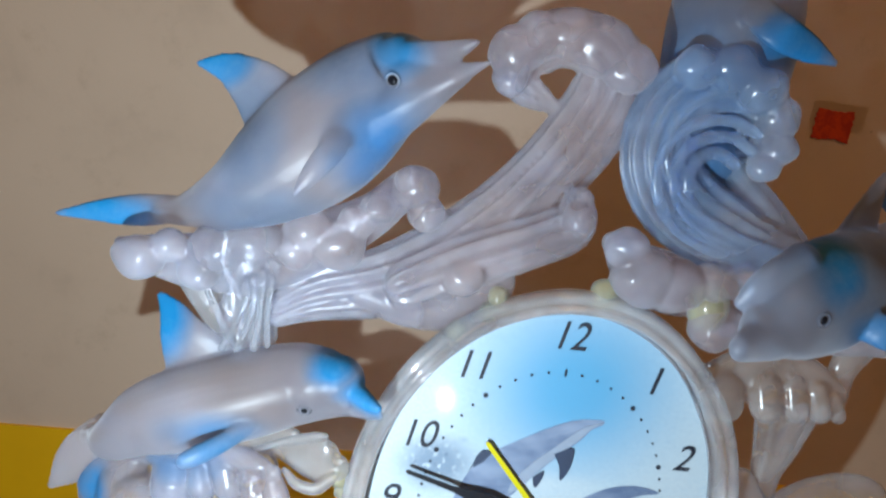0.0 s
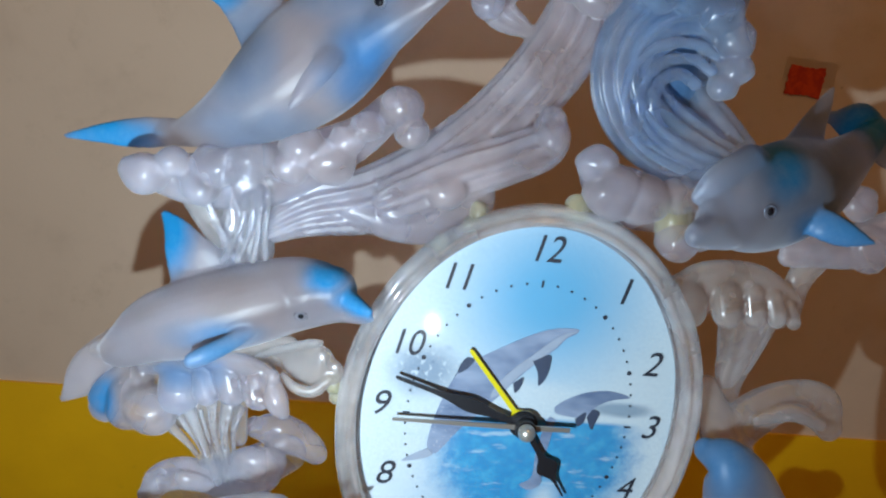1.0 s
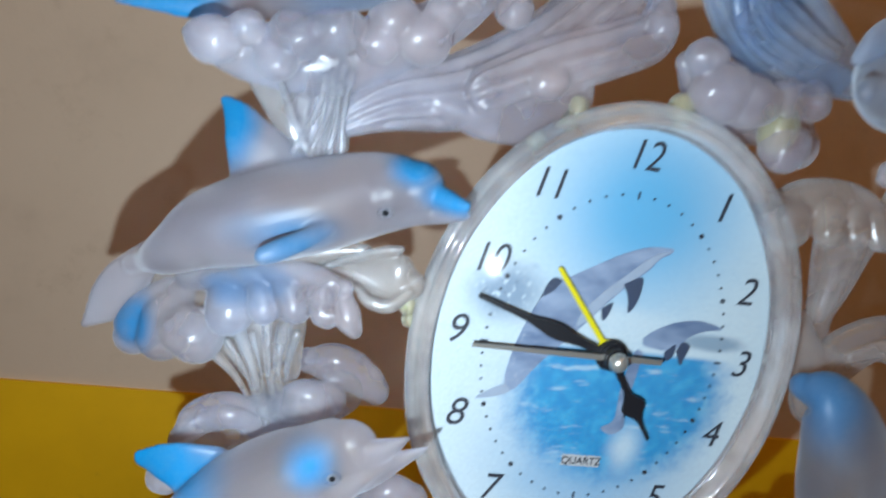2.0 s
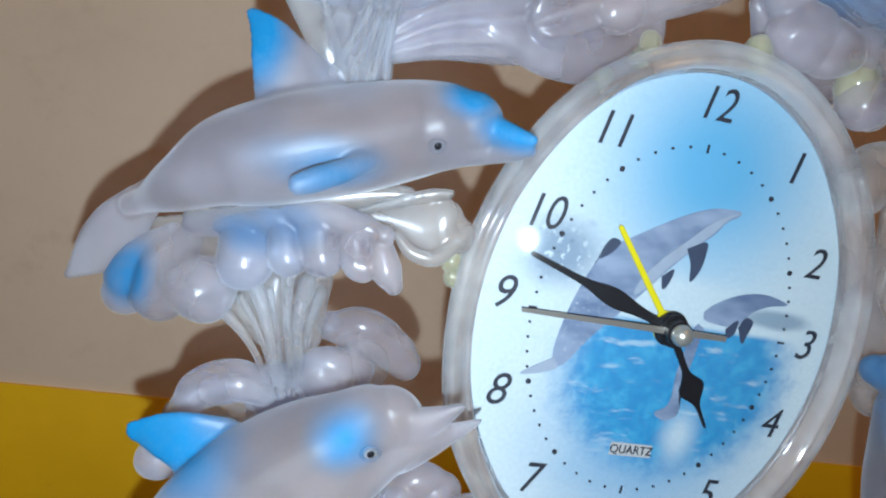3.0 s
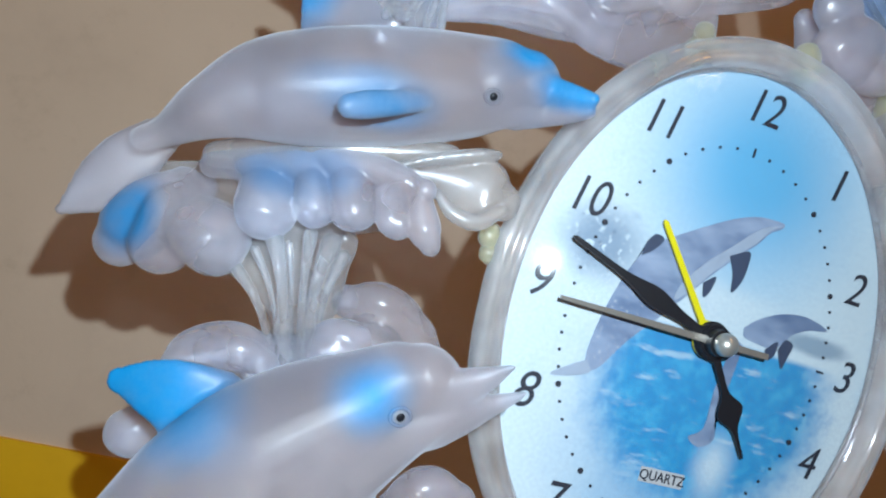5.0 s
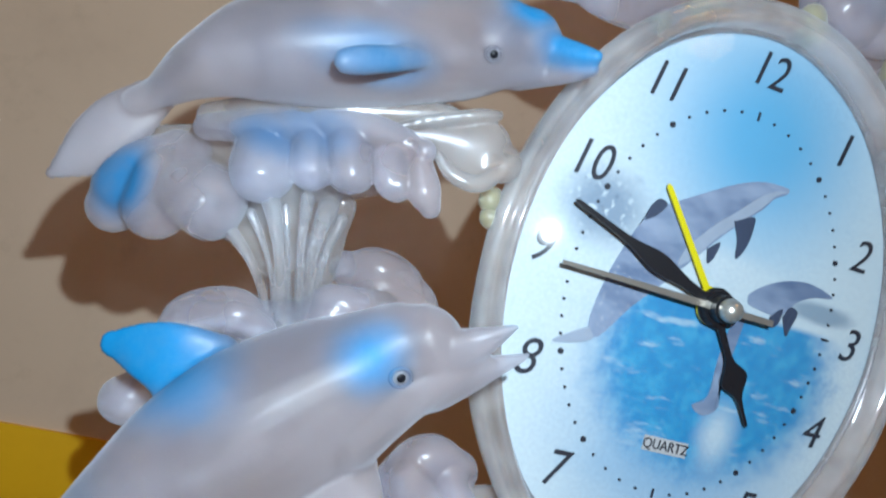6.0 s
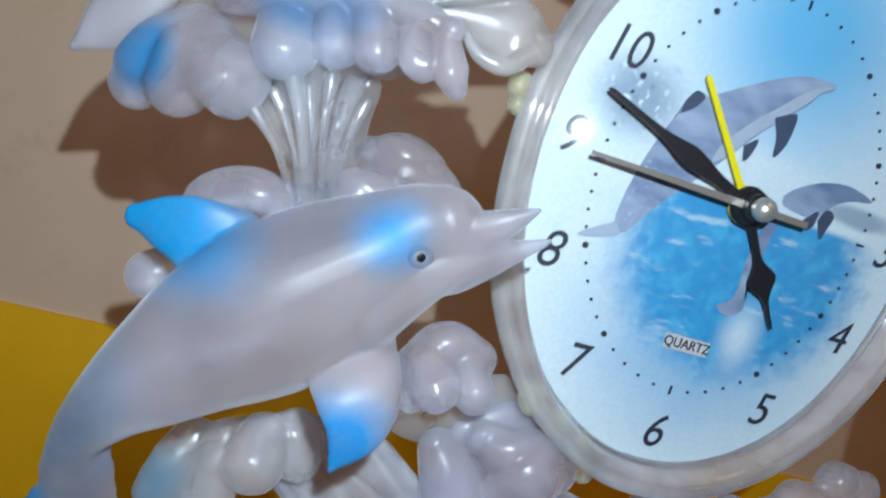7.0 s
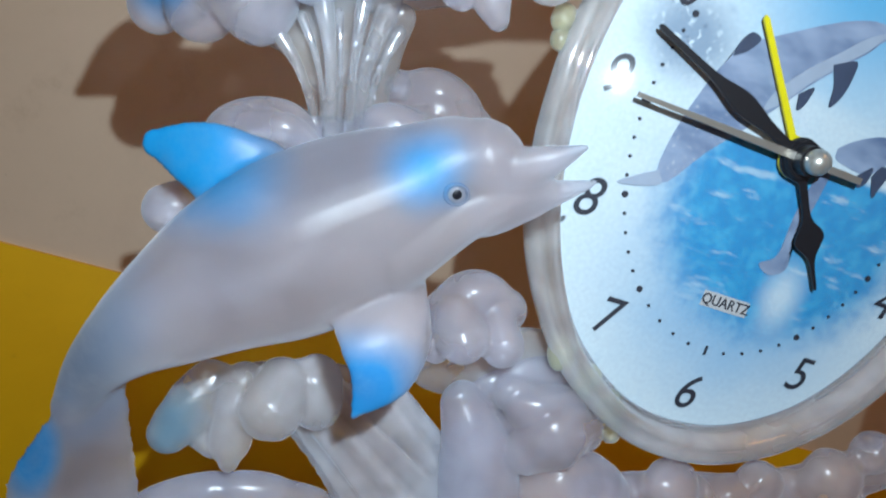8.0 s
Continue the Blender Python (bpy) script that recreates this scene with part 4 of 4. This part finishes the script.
wave("wave_mushroom", m_cap, "resin wave cap of swollen bubbles, sprayed blue",
     [([(-0.1317, 0.008, 0.2065, 0.0028), (-0.1219, 0.004, 0.2097, 0.0037), (-0.1093, 0.0, 0.2135, 0.0037), (-0.0975, -0.004, 0.2156, 0.0035), (-0.0864, -0.009, 0.2142, 0.0027)], 0.8, 0, 0),
      ([(-0.1183, 0.004, 0.2056, 0.0065), (-0.118, 0.002, 0.2007, 0.0075)], 0.8, 0, 0),
      ([(-0.109, 0.0, 0.2089, 0.0042), (-0.1078, -0.002, 0.2037, 0.0047)], 1.0, 0, 0),
      ([(-0.1013, -0.002, 0.2107, 0.0055), (-0.0995, -0.004, 0.2054, 0.0052)], 0.9, 0, 0),
      ([(-0.0925, -0.006, 0.2106, 0.0037), (-0.0906, -0.008, 0.2056, 0.0042)], 0.9, 0, 0),
      ([(-0.0865, -0.008, 0.2111, 0.0032), (-0.0841, -0.01, 0.2057, 0.0037), (-0.0819, -0.011, 0.2025, 0.0022)], 0.9, 0, 0)], smooth=4)
wave("wave_lobe", m_cap, "rounded shell-like resin wave lobes with a blue stripe",
     [([(-0.1368, 0.016, 0.2005, 0.0044), (-0.1418, 0.017, 0.1938, 0.0076), (-0.1452, 0.018, 0.1874, 0.0081), (-0.147, 0.019, 0.1835, 0.0063)], 0.75, 0, 0),
      ([(-0.1329, 0.014, 0.2008, 0.0039), (-0.1359, 0.013, 0.1935, 0.008), (-0.1377, 0.013, 0.1863, 0.0077)], 0.75, 0, 0)], [(-0.1278, 0.006, 0.191, 0.0085)], crease=0.0, smooth=4)
wave("wave_stem", m_clear, "clear resin wave stem widening under its bubble cap",
     [([(-0.1098, 0.008, 0.1994, 0.012), (-0.1083, 0.008, 0.1903, 0.0086), (-0.1063, 0.008, 0.1813, 0.0058), (-0.1029, 0.008, 0.1726, 0.005), (-0.0994, 0.008, 0.1652, 0.0066)], 0.45, 0, 0),
      ([(-0.1229, 0.011, 0.188, 0.0044), (-0.1165, 0.009, 0.1859, 0.0039), (-0.1103, 0.008, 0.1802, 0.0029)], 0.7, 0, 0),
      ([(-0.0978, 0.004, 0.1982, 0.0031), (-0.098, 0.006, 0.1906, 0.0032), (-0.0979, 0.007, 0.1809, 0.0029)], 0.7, 0, 0)])
wave("wave_web", m_clear, "thin clear web joining the wave lobes to the dolphin",
     [([(-0.1415, 0.02, 0.2023, 0.0029), (-0.1315, 0.017, 0.2023, 0.0058), (-0.1222, 0.013, 0.2018, 0.0071), (-0.1132, 0.01, 0.2025, 0.0079), (-0.1021, 0.008, 0.2058, 0.0077), (-0.0913, 0.004, 0.209, 0.0061)], 0.35, 0, 0),
      ([(-0.1437, 0.022, 0.1987, 0.0053), (-0.1346, 0.02, 0.1937, 0.0088), (-0.1235, 0.016, 0.1922, 0.0075), (-0.1167, 0.012, 0.1915, 0.0053)], 0.35, 0, 0),
      ([(-0.1314, 0.006, 0.2089, 0.0032), (-0.1204, 0.003, 0.2132, 0.004), (-0.1054, 0.0, 0.2181, 0.0043), (-0.0898, -0.002, 0.2226, 0.0038), (-0.0812, -0.004, 0.2245, 0.0023)], 0.6, 0, 0)], crease=0.0)
wave("wave_web", m_clear, "thin clear web joining the foam under the large dolphin",
     [([(-0.0632, 0.006, 0.1262, 0.0082), (-0.0516, 0.006, 0.1277, 0.0097), (-0.0388, 0.006, 0.131, 0.0099), (-0.0262, 0.006, 0.1279, 0.0072)], 0.35, 0, 0),
      ([(-0.0776, 0.012, 0.1105, 0.007), (-0.0722, 0.012, 0.1212, 0.007), (-0.067, 0.01, 0.1311, 0.0069)], 0.35, 0, 0),
      ([(-0.107, 0.01, 0.1056, 0.0067), (-0.0943, 0.01, 0.1088, 0.0081), (-0.0839, 0.01, 0.1114, 0.0069)], 0.35, 0, 0),
      ([(-0.1255, 0.012, 0.1527, 0.0078), (-0.1115, 0.012, 0.1587, 0.0093), (-0.0966, 0.012, 0.1636, 0.0095), (-0.082, 0.012, 0.1729, 0.0084)], 0.35, 0, 0)], crease=0.0)
wave("wave_lobe", m_clear, "folded leaf-like resin wave lobe touching the bezel",
     [([(-0.0945, 0, 0.217, 0.0019), (-0.0858, -0.002, 0.2185, 0.0039), (-0.0769, -0.005, 0.2183, 0.0072), (-0.0715, -0.007, 0.218, 0.0077), (-0.068, -0.008, 0.2172, 0.0049)], 0.3, 0, 0),
      ([(-0.083, -0.008, 0.2148, 0.0012), (-0.079, -0.0095, 0.2113, 0.0019), (-0.073, -0.0105, 0.2108, 0.0021), (-0.068, -0.0105, 0.2151, 0.0016)], 0.7, 0, 0),
      ([(-0.0939, -0.003, 0.2174, 0.0011), (-0.085, -0.005, 0.2223, 0.0014), (-0.0757, -0.007, 0.2262, 0.0015), (-0.0715, -0.008, 0.2273, 0.0011)], 0.8, 0, 0)], crease=0.0)
wave("wave_foam", m_resin, "resin foam lobes between two dolphins",
     [([(-0.1281, 0.004, 0.1584, 0.0037), (-0.1232, 0.004, 0.1648, 0.0057), (-0.1154, 0.004, 0.168, 0.0058), (-0.1074, 0.004, 0.1667, 0.0044)], 0.7, 0, 0),
      ([(-0.1211, 0.0, 0.1666, 0.0029), (-0.1142, -0.001, 0.1683, 0.0034), (-0.1074, 0.0, 0.1662, 0.0028)], 0.7, 0, 0),
      ([(-0.0992, 0.004, 0.1701, 0.0047), (-0.0938, 0.002, 0.1738, 0.0067), (-0.086, 0.002, 0.1751, 0.0058)], 0.75, 0, 0),
      ([(-0.0921, 0.01, 0.1842, 0.0046), (-0.0846, 0.008, 0.184, 0.0071), (-0.0761, 0.008, 0.1808, 0.0063), (-0.0706, 0.008, 0.1764, 0.0047)], 0.7, 0, 0),
      ([(-0.1057, 0.006, 0.1654, 0.0078), (-0.0901, 0.006, 0.1678, 0.008)], 0.6, 0, 0)], balls=[(-0.131, 0.004, 0.1449, 0.0056)], smooth=4)
wave("wave_foam", m_resin, "resin foam bubbles beside the bezel",
     [([(-0.067, 0.002, 0.1385, 0.0068), (-0.0624, 0.0, 0.1441, 0.0076), (-0.0555, -0.001, 0.1442, 0.0055)], 0.8, 0, 0),
      ([(-0.067, -0.004, 0.1407, 0.0053), (-0.0648, -0.007, 0.1372, 0.0063)], 0.9, 0, 0),
      ([(-0.0573, -0.004, 0.1434, 0.0041), (-0.055, -0.007, 0.1379, 0.0054)], 0.9, 0, 0),
      ([(-0.0701, 0.0, 0.1341, 0.0039), (-0.0681, -0.002, 0.1319, 0.0039)], 0.9, 0, 0)], smooth=4)
wave("wave_foam", m_spray, "cluster of resin foam under the large dolphin",
     [([(-0.1131, 0.004, 0.1083, 0.0059), (-0.1163, 0.002, 0.1022, 0.0063), (-0.1189, 0.001, 0.0964, 0.0048)], 0.6, 0, 0),
      ([(-0.1067, 0.002, 0.1109, 0.0051), (-0.1064, 0.0, 0.1049, 0.005), (-0.1059, -0.001, 0.097, 0.0046), (-0.1051, -0.001, 0.0932, 0.0025)], 0.8, 0, 0),
      ([(-0.0986, 0.0, 0.1139, 0.0063), (-0.0996, -0.003, 0.1088, 0.0072)], 0.85, 0, 0),
      ([(-0.0914, 0.002, 0.1162, 0.006), (-0.0898, 0.0, 0.1111, 0.0059)], 0.8, 0, 0),
      ([(-0.1132, 0.003, 0.0974, 0.0038), (-0.1081, 0.002, 0.0955, 0.0039)], 0.8, 0, 0)], smooth=4)
wave("wave_stem", m_milky, "fluted resin wave stem above the base",
     [([(-0.0936, 0.006, 0.1109, 0.0077), (-0.0833, 0.006, 0.1044, 0.0089), (-0.072, 0.004, 0.0974, 0.011), (-0.0571, 0.004, 0.0862, 0.0142), (-0.0445, 0.004, 0.0771, 0.016)], 0.4, 11, 0.16),
      ([(-0.0768, 0.008, 0.1157, 0.0055), (-0.0691, 0.006, 0.1094, 0.0063), (-0.0613, 0.004, 0.1029, 0.0072), (-0.0501, 0.004, 0.0926, 0.01)], 0.45, 7, 0.15)])
wave("wave_foam", m_resin, "broad resin wave lobes under the bezel",
     [([(-0.0563, 0.002, 0.1191, 0.0052), (-0.0512, 0.0, 0.1122, 0.0079), (-0.046, -0.001, 0.1015, 0.01), (-0.0411, 0.0, 0.089, 0.0099)], 0.7, 0, 0),
      ([(-0.0489, 0.004, 0.1231, 0.0056), (-0.0388, 0.004, 0.1291, 0.0062), (-0.0288, 0.004, 0.1281, 0.0057)], 0.6, 0, 0),
      ([(-0.0453, 0.0, 0.1243, 0.0046), (-0.0387, -0.002, 0.1232, 0.0063), (-0.0319, -0.002, 0.1256, 0.0055)], 0.8, 0, 0),
      ([(-0.0379, -0.003, 0.1123, 0.006), (-0.0323, -0.004, 0.1188, 0.009), (-0.0252, -0.002, 0.121, 0.0061)], 0.8, 0, 0),
      ([(-0.0272, 0.0, 0.1001, 0.0095), (-0.0215, -0.001, 0.1052, 0.01), (-0.0106, 0.002, 0.1023, 0.0089)], 0.8, 0, 0)], balls=[(-0.0357, 0.004, 0.1193, 0.0088)], smooth=4)
wave("wave_base", m_resin, "spread resin wave base standing on the table",
     [([(-0.12, 0.004, 0.042, 0.02), (-0.06, 0.004, 0.044, 0.026), (0.0, 0.004, 0.046, 0.029), (0.06, 0.004, 0.044, 0.027), (0.12, 0.004, 0.042, 0.022)], 1.1, 0, 0),
      ([(-0.04, 0.01, 0.05, 0.02), (-0.04, 0.01, 0.075, 0.018), (-0.042, 0.01, 0.1, 0.012)], 0.8, 0, 0), ([(0.04, 0.006, 0.05, 0.022), (0.05, 0.006, 0.08, 0.02), (0.06, 0.004, 0.11, 0.014)], 0.8, 0, 0),
      ([(-0.1217, 0.004, 0.0736, 0.0044), (-0.1097, 0.004, 0.0791, 0.0063), (-0.0961, 0.004, 0.0828, 0.0064), (-0.0807, 0.004, 0.0821, 0.006)], 0.7, 0, 0),
      ([(-0.0065, 0.006, 0.0971, 0.0107), (0.012, 0.006, 0.1045, 0.0078), (0.0328, 0.006, 0.109, 0.007), (0.0566, 0.006, 0.1178, 0.0072), (0.0796, 0.006, 0.1304, 0.0067)], 0.7, 0, 0)],
     [(0.0073, 0.0, 0.1108, 0.0069), (0.0253, 0.0, 0.1116, 0.0046), (0.0332, 0.0, 0.1168, 0.0059), (0.0543, 0.0, 0.1236, 0.0076), (0.0639, 0.0, 0.134, 0.0057)] + [(-0.1, 0.0, 0.045, 0.027), (0.0, -0.004, 0.045, 0.027), (0.1, 0.0, 0.045, 0.027)], 0.0013)
for x, y, z, r in [(-0.0662, -0.002, 0.2094, 0.0027), (-0.0652, -0.002, 0.2051, 0.0023), (-0.0366, -0.002, 0.263, 0.0025), (-0.0278, -0.002, 0.2696, 0.0026)] + [(0.0063, -0.002, 0.2785, 0.0044), (-0.0254, -0.002, 0.274, 0.0033), (0.0394, -0.002, 0.2785, 0.0064)] + [(-0.0384, -0.003, 0.1387, 0.0035), (-0.0295, -0.003, 0.134, 0.0033), (-0.021, -0.002, 0.1283, 0.0036), (-0.0172, -0.002, 0.1221, 0.0025)]:
    bm = bmesh.new()
    ball(bm, x, y, z, r, (1.0, 0.9, 1.25))
    part("glue_blob", bm, m_glue, clock, "yellowed clear glue blob")
for points in ([(-0.1211, 0.004, 0.1863, 0.0017), (-0.115, 0.003, 0.1809, 0.0011), (-0.1101, 0.0035, 0.1738, 0.0009), (-0.1062, 0.0025, 0.1657, 0.0014)],
               [(-0.1174, 0.0022, 0.1908, 0.0011), (-0.113, 0.0012, 0.1849, 0.0007), (-0.1092, 0.0017, 0.1777, 0.0006), (-0.1048, 0.0025, 0.166, 0.0009)],
               [(-0.1144, 0.001, 0.195, 0.0022), (-0.1114, 0.0, 0.1888, 0.0015), (-0.1085, 0.0005, 0.1814, 0.0012), (-0.1036, 0.0025, 0.1663, 0.0018)],
               [(-0.1106, 0.002, 0.1941, 0.0009), (-0.1084, 0.001, 0.1875, 0.0006), (-0.106, 0.0015, 0.1799, 0.0005), (-0.102, 0.0025, 0.1667, 0.0008)],
               [(-0.1067, 0.0006, 0.1976, 0.0017), (-0.1059, -0.0004, 0.1907, 0.0011), (-0.1044, 0.0001, 0.1828, 0.0009), (-0.1002, 0.0025, 0.1672, 0.0014)],
               [(-0.1015, 0.0016, 0.197, 0.0025), (-0.1023, 0.0006, 0.1895, 0.0016), (-0.1017, 0.0011, 0.1814, 0.0013), (-0.0986, 0.0025, 0.1675, 0.002)],
               [(-0.0977, 0.0036, 0.1948, 0.0016), (-0.0991, 0.0026, 0.1871, 0.001), (-0.0989, 0.0031, 0.1787, 0.0008), (-0.0971, 0.0025, 0.1679, 0.0012)]):
    bm = bmesh.new()
    sweep(bm, points, 1.3, 40, 16)
    part("stem_strand", bm, m_strand, clock, "glossy clear strand of the wave stem")
for points in ([(-0.0991, -0.002, 0.2712, 0.00149), (-0.0992, -0.002, 0.2651, 0.00118), (-0.1012, -0.002, 0.2586, 0.00099), (-0.1049, -0.002, 0.25, 0.00112)], [(-0.0971, -0.003, 0.2725, 0.00136), (-0.0965, -0.003, 0.2656, 0.00105), (-0.0977, -0.003, 0.2583, 0.00099), (-0.1002, -0.003, 0.2508, 0.00112)],
               [(-0.0947, -0.003, 0.2746, 0.00136), (-0.0946, -0.003, 0.2667, 0.00105), (-0.0947, -0.003, 0.2596, 0.00099), (-0.0955, -0.003, 0.2514, 0.00112)], [(-0.0922, -0.001, 0.2728, 0.0013), (-0.0924, -0.001, 0.2657, 0.00105), (-0.0925, -0.001, 0.2585, 0.00099), (-0.0919, -0.001, 0.2513, 0.00112)], [(-0.1104, -0.001, 0.2679, 0.00105), (-0.1081, -0.001, 0.2629, 0.00105), (-0.1056, -0.001, 0.2578, 0.00099), (-0.1017, -0.001, 0.251, 0.00099)]):
    bm = bmesh.new()
    sweep(bm, points, 1.2, 30, 14)
    part("stem_strand", bm, m_strand, clock, "glossy clear strand fanning between two waves")
